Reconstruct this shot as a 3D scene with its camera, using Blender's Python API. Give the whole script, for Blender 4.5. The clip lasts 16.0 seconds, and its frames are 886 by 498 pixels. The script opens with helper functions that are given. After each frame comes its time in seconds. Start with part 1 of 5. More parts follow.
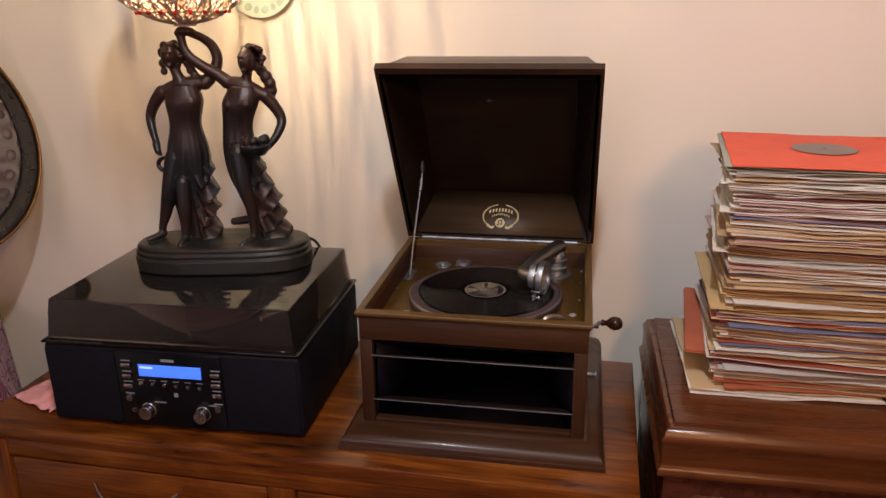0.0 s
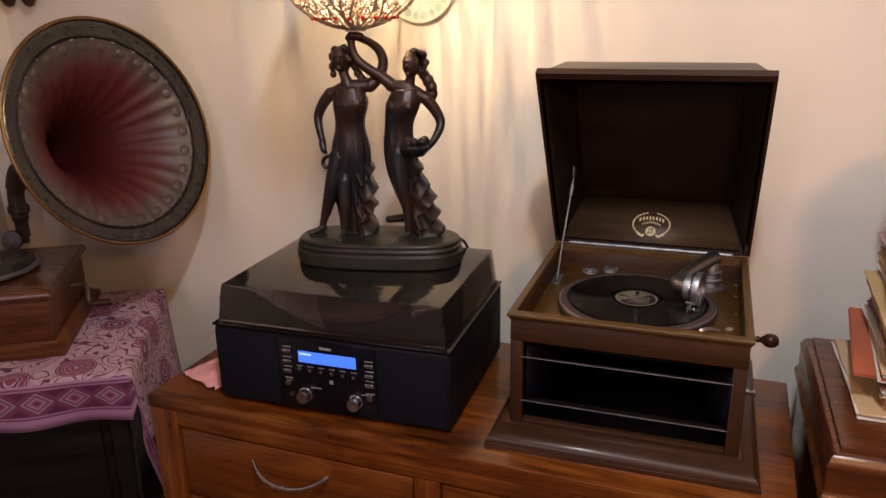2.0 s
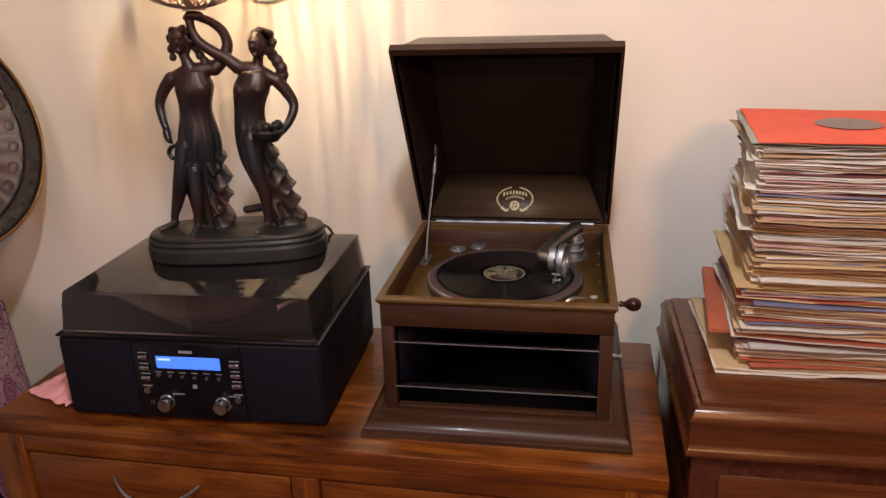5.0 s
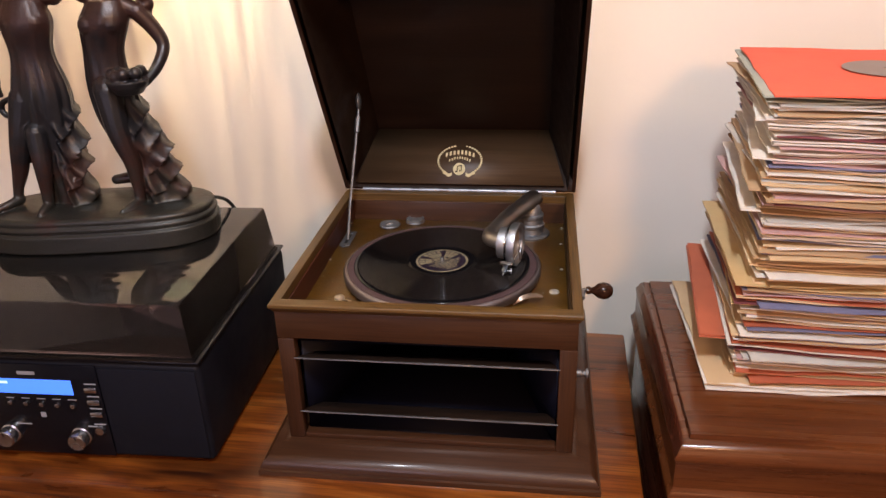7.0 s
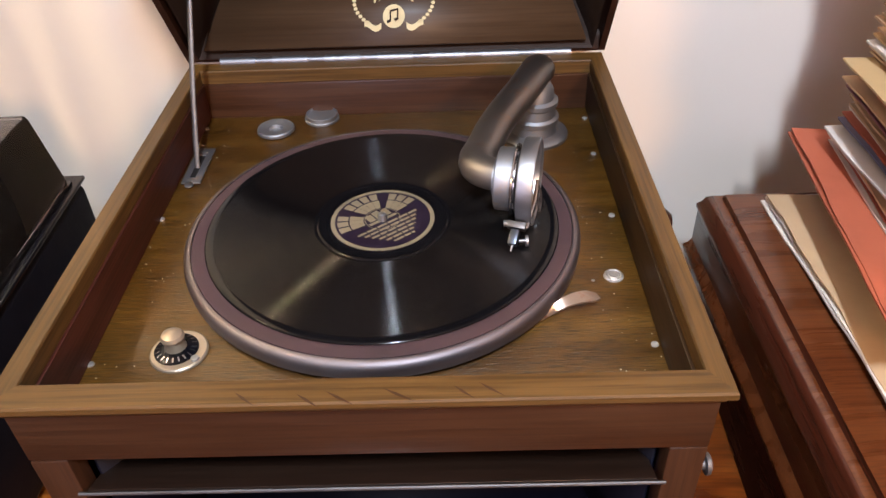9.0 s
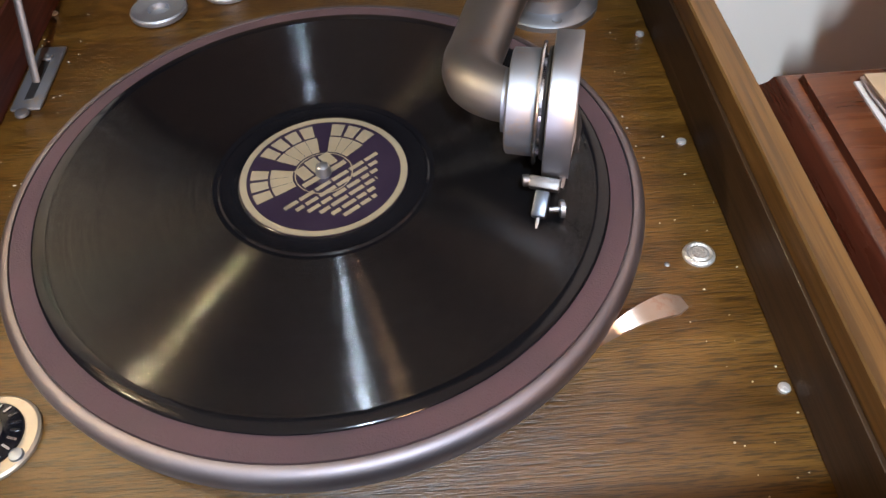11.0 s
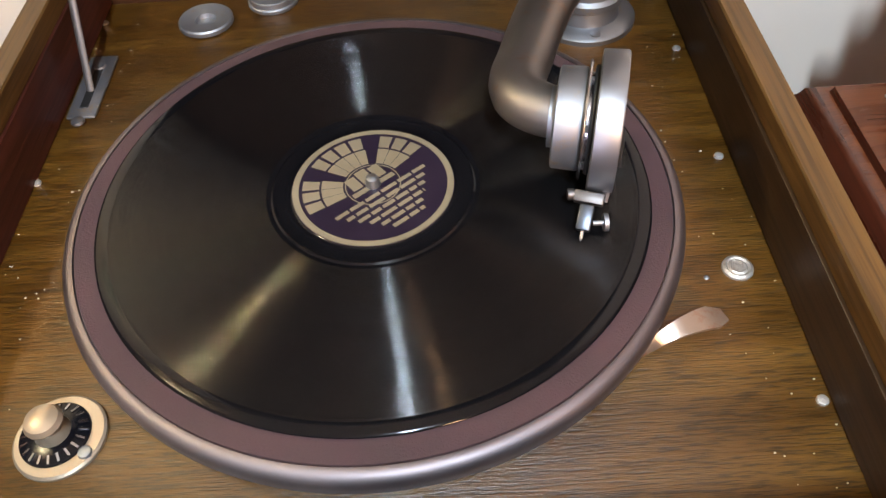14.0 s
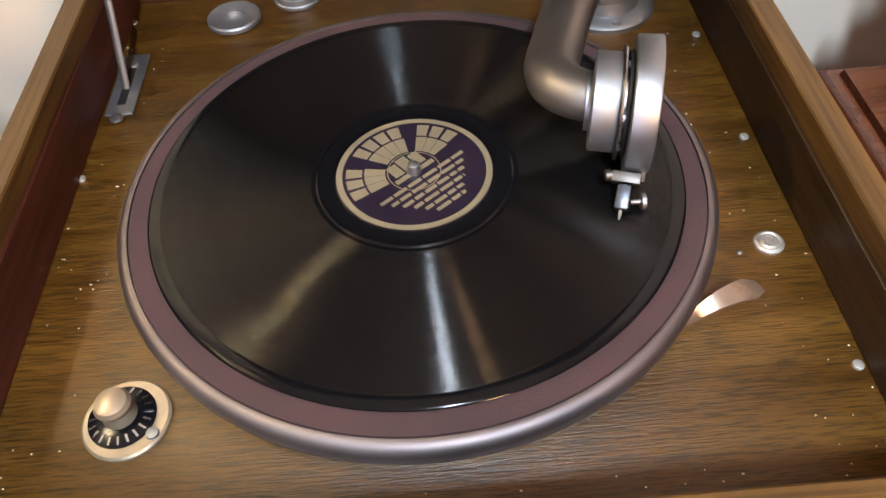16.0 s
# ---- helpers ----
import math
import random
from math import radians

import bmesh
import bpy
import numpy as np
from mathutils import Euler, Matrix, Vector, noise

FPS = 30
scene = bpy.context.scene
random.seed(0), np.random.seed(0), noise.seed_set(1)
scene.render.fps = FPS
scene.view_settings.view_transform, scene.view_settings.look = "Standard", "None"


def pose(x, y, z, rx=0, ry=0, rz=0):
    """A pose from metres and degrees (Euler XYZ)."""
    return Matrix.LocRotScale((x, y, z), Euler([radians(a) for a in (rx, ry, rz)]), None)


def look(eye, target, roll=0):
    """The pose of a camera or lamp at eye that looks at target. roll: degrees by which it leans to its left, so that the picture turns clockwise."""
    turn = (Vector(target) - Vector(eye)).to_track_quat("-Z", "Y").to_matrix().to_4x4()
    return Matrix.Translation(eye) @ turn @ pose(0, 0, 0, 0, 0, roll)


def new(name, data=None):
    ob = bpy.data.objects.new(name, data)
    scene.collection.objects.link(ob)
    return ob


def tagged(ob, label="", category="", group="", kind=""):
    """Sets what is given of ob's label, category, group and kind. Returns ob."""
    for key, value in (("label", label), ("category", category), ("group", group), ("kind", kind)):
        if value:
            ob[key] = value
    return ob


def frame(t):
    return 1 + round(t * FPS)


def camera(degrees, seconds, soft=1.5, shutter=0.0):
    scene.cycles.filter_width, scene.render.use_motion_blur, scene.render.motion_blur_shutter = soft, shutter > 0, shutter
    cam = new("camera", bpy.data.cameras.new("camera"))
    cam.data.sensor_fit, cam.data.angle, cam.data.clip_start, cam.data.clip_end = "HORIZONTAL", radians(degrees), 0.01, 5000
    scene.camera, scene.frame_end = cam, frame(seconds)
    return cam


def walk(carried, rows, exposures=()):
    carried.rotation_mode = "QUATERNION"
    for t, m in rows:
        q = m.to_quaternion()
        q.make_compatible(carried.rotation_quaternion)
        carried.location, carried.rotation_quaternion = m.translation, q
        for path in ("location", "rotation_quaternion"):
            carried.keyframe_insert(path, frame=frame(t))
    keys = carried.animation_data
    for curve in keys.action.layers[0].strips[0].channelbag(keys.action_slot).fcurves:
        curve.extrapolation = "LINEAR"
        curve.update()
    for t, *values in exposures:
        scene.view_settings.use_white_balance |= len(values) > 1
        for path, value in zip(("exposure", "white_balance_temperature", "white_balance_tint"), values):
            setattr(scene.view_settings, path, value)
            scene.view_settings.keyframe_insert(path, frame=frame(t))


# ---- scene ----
cam = camera(60.5, 16.0)
PATH = [
    (0, (0.166, -1.325, 1.504), (-0.18, 0.54, 0.872), -0.8),
    (0.5, (0.159, -1.334, 1.5), (-0.249, 0.519, 0.869), -1.1),
    (1, (0.151, -1.335, 1.498), (-0.314, 0.505, 0.866), -0.9),
    (1.5, (0.132, -1.342, 1.502), (-0.408, 0.479, 0.875), -0.7),
    (2, (0.107, -1.357, 1.508), (-0.536, 0.433, 0.89), -1.1),
    (2.5, (0.083, -1.371, 1.51), (-0.611, 0.404, 0.902), -1.2),
    (3, (0.076, -1.368, 1.51), (-0.58, 0.422, 0.904), -1.9),
    (3.5, (0.083, -1.346, 1.5), (-0.429, 0.488, 0.888), -2.4),
    (4, (0.091, -1.333, 1.497), (-0.314, 0.523, 0.87), -2.1),
    (4.5, (0.089, -1.322, 1.495), (-0.258, 0.537, 0.844), -2.2),
    (5, (0.116, -1.317, 1.498), (-0.209, 0.539, 0.828), -1.8),
    (5.2, (0.137, -1.317, 1.499), (-0.182, 0.54, 0.827), -1.5),
    (7.3, (0.14, -0.899, 1.436), (-0.104, 0.886, 0.566), -1.8),
    (7.5, (0.153, -0.828, 1.419), (-0.117, 0.937, 0.517), -1.5),
    (7.7, (0.154, -0.77, 1.4), (-0.124, 0.97, 0.454), -1.1),
    (8, (0.147, -0.693, 1.383), (-0.129, 1.007, 0.366), -1.4),
    (8.5, (0.089, -0.556, 1.349), (-0.073, 1.093, 0.228), -2.5),
    (9, (0.054, -0.456, 1.304), (0.018, 1.121, 0.074), -2.3),
    (9.5, (0.069, -0.344, 1.268), (0.057, 1.165, -0.043), -1.4),
    (10, (0.062, -0.28, 1.23), (0.056, 1.139, -0.18), -2.2),
    (10.2, (0.057, -0.267, 1.217), (0.06, 1.105, -0.238), -2.9),
    (12.3, (0.043, -0.248, 1.224), (0.08, 1.008, -0.332), -3.1),
    (12.5, (0.041, -0.248, 1.223), (0.075, 1.019, -0.324), -2.9),
    (13, (0.039, -0.248, 1.228), (0.051, 1.029, -0.311), -3.5),
    (13.5, (0.038, -0.254, 1.232), (0.034, 1.029, -0.303), -3.8),
    (14, (0.034, -0.255, 1.232), (0.018, 1.029, -0.302), -4.0),
    (14.5, (0.03, -0.256, 1.224), (0.016, 1.017, -0.318), -4.0),
    (15, (0.024, -0.252, 1.222), (0.016, 1.01, -0.329), -3.8),
    (15.5, (0.018, -0.259, 1.23), (0.008, 1.007, -0.319), -4.4),
    (16, (0.011, -0.267, 1.238), (0.01, 1.011, -0.3), -4.9),
]
EXPOSURES = [(0.0, -0.65, 8500, 12), (4.0, -0.63, 8500, 11), (5.2, -0.37, 8400, 11), (7.3, 0.04, 8100, 11), (8.5, 0.36, 7900, 11), (9.0, 0.52, 7500, 9), (10.2, 0.73, 7000, 5), (12.3, 0.72, 7100, 2), (16.0, 0.64, 7600, 3)]
walk(cam, [(t, look(eye, target, roll)) for t, eye, target, roll in PATH], EXPOSURES)

# ---- world and lights ----
world = bpy.data.worlds.new("room_world")
world.use_nodes = True
scene.world = world
world.node_tree.nodes["Background"].inputs[0].default_value = (0.55, 0.6, 0.75, 1)
world.node_tree.nodes["Background"].inputs[1].default_value = 0.02


def area(name, eye, target, sx, sy, watts, colour):
    data = bpy.data.lights.new(name, "AREA")
    data.shape, data.size, data.size_y, data.energy, data.color = "RECTANGLE", sx, sy, watts, colour
    ob = new(name, data)
    ob.matrix_world = look(eye, target)
    return ob


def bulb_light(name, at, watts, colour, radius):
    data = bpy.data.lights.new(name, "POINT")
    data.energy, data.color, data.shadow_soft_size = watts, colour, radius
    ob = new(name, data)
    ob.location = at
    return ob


GLOBE = Vector((-0.549, 0.002, 1.611))
WALL_Y = 0.385
window_light = area("window_light", (-0.7, -3.0, 1.6), (0.0, 0.3, 1.0), 0.8, 1.0, 18, (0.72, 0.66, 1.0))
strip_light = area("strip_light", (0.14, -1.15, 2.5), (0.14, -0.5, 1.0), 0.08, 0.3, 50, (0.6, 0.74, 1.0))
ceiling_light = area("ceiling_light", (0.7, -1.85, 1.9), (0.3, 0.3, 1.0), 0.2, 0.2, 19, (1.0, 0.57, 0.34))
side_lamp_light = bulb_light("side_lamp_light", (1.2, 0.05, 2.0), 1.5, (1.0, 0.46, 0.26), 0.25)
for turn_deg in (90, 210, 330):
    out = Vector((math.cos(radians(turn_deg)), math.sin(radians(turn_deg)), 0))
    filament_light = area("filament_light", GLOBE + 0.003 * out, GLOBE + out, 0.005, 0.075, 7.2, (1.0, 0.85, 0.6))

# ---- materials ----


def shader(name):
    m = bpy.data.materials.new(name)
    m.use_nodes = True
    nodes, links = m.node_tree.nodes, m.node_tree.links
    return m, nodes, links, nodes["Principled BSDF"]


def coords(nodes, links, scale=(1, 1, 1), turn=(0, 0, 0), kind="Object"):
    tc, mp = nodes.new("ShaderNodeTexCoord"), nodes.new("ShaderNodeMapping")
    mp.inputs["Scale"].default_value = scale
    mp.inputs["Rotation"].default_value = [radians(a) for a in turn]
    links.new(tc.outputs[kind], mp.inputs["Vector"])
    return mp.outputs["Vector"]


def noise_tex(nodes, links, vec, scale, detail=4, rough=0.55, distortion=0.0):
    n = nodes.new("ShaderNodeTexNoise")
    n.inputs["Scale"].default_value, n.inputs["Detail"].default_value = scale, detail
    n.inputs["Roughness"].default_value, n.inputs["Distortion"].default_value = rough, distortion
    links.new(vec, n.inputs["Vector"])
    return n.outputs["Fac"]


def ramp(nodes, links, fac, stops):
    r = nodes.new("ShaderNodeValToRGB")
    e = r.color_ramp.elements
    while len(e) < len(stops):
        e.new(0.5)
    for el, (p, c) in zip(e, stops):
        el.position, el.color = p, (*c, 1) if len(c) == 3 else c
    links.new(fac, r.inputs["Fac"])
    return r.outputs["Color"]


def blend(nodes, links, fac, a, b, kind="MIX"):
    m = nodes.new("ShaderNodeMix")
    m.data_type, m.blend_type = "RGBA", kind
    for sock, v in ((m.inputs[0], fac), (m.inputs[6], a), (m.inputs[7], b)):
        if isinstance(v, bpy.types.NodeSocket):
            links.new(v, sock)
        elif isinstance(v, (int, float)):
            sock.default_value = v
        else:
            sock.default_value = (*v, 1)
    return m.outputs[2]


def bumped(nodes, links, bsdf, height, strength, distance=0.001):
    b = nodes.new("ShaderNodeBump")
    b.inputs["Strength"].default_value, b.inputs["Distance"].default_value = strength, distance
    links.new(height, b.inputs["Height"])
    links.new(b.outputs["Normal"], bsdf.inputs["Normal"])


def spread(nodes, links, fac, lo, hi):
    m = nodes.new("ShaderNodeMapRange")
    m.inputs["From Min"].default_value, m.inputs["From Max"].default_value = 0.25, 0.75
    m.inputs["To Min"].default_value, m.inputs["To Max"].default_value = lo, hi
    links.new(fac, m.inputs["Value"])
    return m.outputs["Result"]


def wood(name, dark, mid, light, grain="x", rough=0.35, fine=1.0, streaks=0.0, coat=0.0, pore_dark=0.45, pore_size=(10, 420), relief=0.25, pore_edge=(0.38, 0.56), spec=0.32, figure=1.2, across=16):
    """Timber with long grain along one axis, pores, broad bands and a worn sheen."""
    m, nodes, links, bsdf = shader(name)
    s = {"x": (1.2, across, across), "y": (across, 1.2, across), "z": (across, across, 1.2)}[grain]
    lo, hi = pore_size
    p = {"x": (lo, hi, hi), "y": (hi, lo, hi), "z": (hi, hi, lo)}[grain]
    broad = noise_tex(nodes, links, coords(nodes, links, s), 1.6 * fine, 6, 0.6, figure)
    pores = noise_tex(nodes, links, coords(nodes, links, p), 1.0 * fine, 3, 0.6)
    blotch = noise_tex(nodes, links, coords(nodes, links), 5, 3)
    col = ramp(nodes, links, broad, [(0.3, dark), (0.5, mid), (0.72, light)])
    pore = ramp(nodes, links, pores, [(pore_edge[0], (pore_dark, pore_dark * 0.94, pore_dark * 0.9)), (pore_edge[1], (1, 1, 1))])
    col = blend(nodes, links, 0.75, col, pore, "MULTIPLY")
    if streaks:
        bands = noise_tex(nodes, links, coords(nodes, links, tuple(0.45 * a for a in s)), 1.1, 4, 0.5, 2.5)
        mask = ramp(nodes, links, bands, [(0.56, (0, 0, 0)), (0.66, (1, 1, 1))])
        col = blend(nodes, links, mask, col, tuple(c * (1 - streaks) for c in dark))
    col = blend(nodes, links, 0.35, col, ramp(nodes, links, blotch, [(0.3, (0.6, 0.57, 0.55)), (0.7, (1.15, 1.12, 1.1))]), "MULTIPLY")
    links.new(col, bsdf.inputs["Base Color"])
    links.new(spread(nodes, links, broad, rough * 0.8, rough * 1.35), bsdf.inputs["Roughness"])
    bsdf.inputs["Specular IOR Level"].default_value = spec
    bsdf.inputs["Coat Weight"].default_value, bsdf.inputs["Coat Roughness"].default_value = coat, 0.15
    bumped(nodes, links, bsdf, pores, relief, 0.0006)
    return m


def plain(name, colour, rough=0.5, metal=0.0, vary=0.15, grain=60, bump=0.1, wear=None, coat=0.0, spec=0.5):
    """One surface with variation at two scales and an optional second colour in worn patches."""
    m, nodes, links, bsdf = shader(name)
    vec = coords(nodes, links)
    big, small = noise_tex(nodes, links, vec, grain * 0.15, 4), noise_tex(nodes, links, vec, grain * 4, 3)
    lo, hi = tuple(c * (1 - vary) for c in colour), tuple(min(1, c * (1 + vary)) for c in colour)
    col = ramp(nodes, links, big, [(0.3, lo), (0.7, hi)])
    if wear:
        mask = ramp(nodes, links, noise_tex(nodes, links, vec, grain, 5, 0.7), [(0.55, (0, 0, 0)), (0.68, (1, 1, 1))])
        col = blend(nodes, links, mask, col, wear)
    links.new(col, bsdf.inputs["Base Color"])
    bsdf.inputs["Metallic"].default_value = metal
    bsdf.inputs["Specular IOR Level"].default_value = spec
    bsdf.inputs["Coat Weight"].default_value = coat
    links.new(spread(nodes, links, big, max(0.03, rough * 0.75), min(1, rough * 1.3)), bsdf.inputs["Roughness"])
    if bump:
        bumped(nodes, links, bsdf, small, bump, 0.0008)
    return m


def tinted_glass(name, tint, clear, haze=0.012):
    """Thin smoked acrylic: tinted see-through with a fresnel gloss."""
    m, nodes, links, bsdf = shader(name)
    nodes.remove(bsdf)
    tr, gl, mix, fr = (nodes.new(k) for k in ("ShaderNodeBsdfTransparent", "ShaderNodeBsdfGlossy", "ShaderNodeMixShader", "ShaderNodeFresnel"))
    tr.inputs[0].default_value = (*[t * clear for t in tint], 1)
    gl.inputs["Roughness"].default_value = 0.02
    fr.inputs[0].default_value = 1.8
    links.new(fr.outputs[0], mix.inputs[0])
    links.new(tr.outputs[0], mix.inputs[1])
    links.new(gl.outputs[0], mix.inputs[2])
    dust, mix2 = nodes.new("ShaderNodeBsdfDiffuse"), nodes.new("ShaderNodeMixShader")
    dust.inputs[0].default_value = (0.5, 0.45, 0.4, 1)
    links.new(spread(nodes, links, noise_tex(nodes, links, coords(nodes, links), 14, 5, 0.7), haze * 0.6, haze * 1.4), mix2.inputs[0])
    links.new(mix.outputs[0], mix2.inputs[1])
    links.new(dust.outputs[0], mix2.inputs[2])
    links.new(mix2.outputs[0], nodes["Material Output"].inputs[0])
    return m


def glowing(name, colour, strength):
    m, nodes, links, bsdf = shader(name)
    bsdf.inputs["Base Color"].default_value = (*colour, 1)
    bsdf.inputs["Emission Color"].default_value = (*colour, 1)
    bsdf.inputs["Emission Strength"].default_value = strength
    return m


def shellac():
    """Grooved black shellac: fine concentric grooves whose walls lean in and out along the radius."""
    m, nodes, links, bsdf = shader("shellac_grooves")
    vec = coords(nodes, links)

    def vmath(op, *ins):
        n = nodes.new("ShaderNodeVectorMath")
        n.operation = op
        for sock, v in zip(n.inputs, ins):
            if isinstance(v, bpy.types.NodeSocket):
                links.new(v, sock)
            else:
                sock.default_value = v
        return n

    flat = vmath("MULTIPLY", vec, (1, 1, 0)).outputs[0]
    radius = vmath("LENGTH", flat).outputs["Value"]

    def along(scale, detail):
        n = nodes.new("ShaderNodeTexNoise")
        n.noise_dimensions = "1D"
        n.inputs["Scale"].default_value, n.inputs["Detail"].default_value = scale, detail
        links.new(radius, n.inputs["W"])
        return n.outputs["Fac"]

    lean_of = nodes.new("ShaderNodeMapRange")
    lean_of.clamp = False
    lean_of.inputs["To Min"].default_value, lean_of.inputs["To Max"].default_value = -1.5, 1.5
    links.new(along(40000, 0), lean_of.inputs["Value"])
    out = vmath("SCALE", vmath("NORMALIZE", flat).outputs[0])
    links.new(lean_of.outputs["Result"], out.inputs["Scale"])
    tilted = vmath("ADD", out.outputs[0], (0, 0, 1)).outputs[0]
    turn = nodes.new("ShaderNodeVectorTransform")
    turn.vector_type, turn.convert_from, turn.convert_to = "NORMAL", "OBJECT", "WORLD"
    links.new(tilted, turn.inputs[0])
    links.new(turn.outputs[0], bsdf.inputs["Normal"])
    links.new(ramp(nodes, links, along(900, 2), [(0.3, (0.002, 0.002, 0.0025)), (0.7, (0.004, 0.004, 0.0045))]), bsdf.inputs["Base Color"])
    links.new(spread(nodes, links, along(500, 2), 0.1, 0.125), bsdf.inputs["Roughness"])
    bsdf.inputs["Specular IOR Level"].default_value = 0.5
    return m


def block_print():
    """Pink printed cotton: plum swirls and flower rings, and a border of lozenges along the front edge."""
    m, nodes, links, bsdf = shader("printed_cotton")
    vec = coords(nodes, links, kind="UV")

    def calc(op, *ins):
        n = nodes.new("ShaderNodeMath")
        n.operation = op
        for sock, v in zip(n.inputs, ins):
            if isinstance(v, bpy.types.NodeSocket):
                links.new(v, sock)
            else:
                sock.default_value = v
        return n.outputs[0]

    plum, rose, ground = (0.0884, 0.015, 0.0528), (0.204, 0.036, 0.0858), (0.367, 0.222, 0.277)
    swirl = calc("SINE", calc("MULTIPLY", noise_tex(nodes, links, vec, 13, 1.5, 0.4, 0.6), 62))
    fine = calc("SINE", calc("MULTIPLY", noise_tex(nodes, links, vec, 26, 1, 0.4, 0.3), 40))
    v = nodes.new("ShaderNodeTexVoronoi")
    v.inputs["Scale"].default_value, v.inputs["Randomness"].default_value = 7.5, 0.5
    links.new(vec, v.inputs["Vector"])
    dist = v.outputs["Distance"]
    petals = calc("SINE", calc("MULTIPLY", dist, 60))
    col = ramp(nodes, links, fine, [(0.0, (0.408, 0.27, 0.317)), (0.75, ground), (0.9, (0.374, 0.168, 0.251))])
    col = blend(nodes, links, ramp(nodes, links, swirl, [(0.72, (0, 0, 0)), (0.86, (1, 1, 1))]), col, plum)
    inside = calc("LESS_THAN", dist, 0.36)
    flower = ramp(nodes, links, petals, [(0.0, rose), (0.3, (0.381, 0.222, 0.29)), (0.72, (0.381, 0.24, 0.304)), (0.85, plum)])
    col = blend(nodes, links, inside, col, flower)
    sep = nodes.new("ShaderNodeSeparateXYZ")
    links.new(vec, sep.inputs[0])
    u, w = sep.outputs["X"], sep.outputs["Y"]
    across = calc("MULTIPLY", calc("ABSOLUTE", calc("SUBTRACT", calc("FRACT", calc("MULTIPLY", u, 13)), 0.5)), 2)
    up = calc("DIVIDE", calc("ABSOLUTE", calc("ADD", w, 0.055)), 0.028)
    lozenge = ramp(nodes, links, calc("MULTIPLY", calc("ADD", across, up), 0.5), [(0.0, plum), (0.12, rose), (0.24, (0.34, 0.168, 0.238)), (0.34, plum), (0.4, (0.34, 0.204, 0.277)), (0.5, plum), (0.56, rose), (0.75, plum)])
    strip = calc("LESS_THAN", up, 1.0)
    edge = ramp(nodes, links, calc("MULTIPLY", up, 0.5), [(0.5, plum), (0.55, (0.34, 0.168, 0.264)), (0.64, plum), (0.68, (0.34, 0.168, 0.264)), (1.0, (0.34, 0.168, 0.264))])
    near = calc("LESS_THAN", up, 1.55)
    col = blend(nodes, links, near, col, edge)
    col = blend(nodes, links, strip, col, lozenge)
    col = blend(nodes, links, calc("LESS_THAN", w, -0.098), col, (0.34, 0.162, 0.29))
    links.new(col, bsdf.inputs["Base Color"])
    bsdf.inputs["Roughness"].default_value = 0.9
    weave = noise_tex(nodes, links, coords(nodes, links, (900, 900, 900)), 1, 2)
    bumped(nodes, links, bsdf, weave, 0.3, 0.0006)
    return m


def horn_paint():
    """Horn bell: deep red lacquer with the throat's shade painted in, worn to dark green-grey metal towards the rim."""
    m, nodes, links, bsdf = shader("horn_lacquer")
    vec = coords(nodes, links)
    sep = nodes.new("ShaderNodeSeparateXYZ")
    links.new(vec, sep.inputs[0])
    wob = nodes.new("ShaderNodeMath")
    wob.operation = "MULTIPLY_ADD"
    links.new(noise_tex(nodes, links, coords(nodes, links, (14, 14, 14)), 1, 5, 0.65), wob.inputs[0])
    wob.inputs[1].default_value = 0.06
    links.new(sep.outputs["Z"], wob.inputs[2])
    mr = nodes.new("ShaderNodeMapRange")
    mr.inputs["From Min"].default_value, mr.inputs["From Max"].default_value = 0.0, 0.5
    links.new(wob.outputs[0], mr.inputs["Value"])
    # first stops darken the red down the throat as painted shade; last two are wear
    col = ramp(nodes, links, mr.outputs[0], [(0.0, (0.03, 0.0025, 0.004)), (0.5, (0.048, 0.0035, 0.005)), (0.82, (0.066, 0.007, 0.008)), (0.9, (0.045, 0.03, 0.03)), (0.98, (0.028, 0.027, 0.03))])
    links.new(col, bsdf.inputs["Base Color"])
    bsdf.inputs["Roughness"].default_value = 0.48
    bsdf.inputs["Metallic"].default_value = 0.0
    bumped(nodes, links, bsdf, noise_tex(nodes, links, vec, 60, 4), 0.15, 0.002)
    return m


def plaster():
    m, nodes, links, bsdf = shader("cream_plaster")
    vec = coords(nodes, links)
    big = noise_tex(nodes, links, vec, 1.3, 4)
    links.new(ramp(nodes, links, big, [(0.3, (0.74, 0.66, 0.57)), (0.7, (0.8, 0.72, 0.63))]), bsdf.inputs["Base Color"])
    bsdf.inputs["Roughness"].default_value = 0.75
    bumped(nodes, links, bsdf, noise_tex(nodes, links, vec, 45, 5, 0.6), 0.12, 0.002)
    return m


OAK = wood("fumed_oak", (0.036, 0.0125, 0.005), (0.048, 0.0175, 0.007), (0.062, 0.0245, 0.0098), "x", 0.42, 1.0, 0, 0.2, 0.62)
OAK_Y = wood("fumed_oak_depth", (0.036, 0.0125, 0.005), (0.048, 0.0175, 0.007), (0.062, 0.0245, 0.0098), "y", 0.42, 1.0, 0, 0.2, 0.62)
OAK_Z = wood("fumed_oak_upright", (0.036, 0.0125, 0.005), (0.048, 0.0175, 0.007), (0.062, 0.0245, 0.0098), "z", 0.42, 1.0, 0, 0.2, 0.62)
OAK_RIM = wood("worn_oak_rim", (0.085, 0.042, 0.011), (0.108, 0.054, 0.0145), (0.138, 0.071, 0.02), "x", 0.45, 1.0)
OAK_RIM_Y = wood("worn_oak_rim_depth", (0.085, 0.042, 0.011), (0.108, 0.054, 0.0145), (0.138, 0.071, 0.02), "y", 0.45, 1.0)
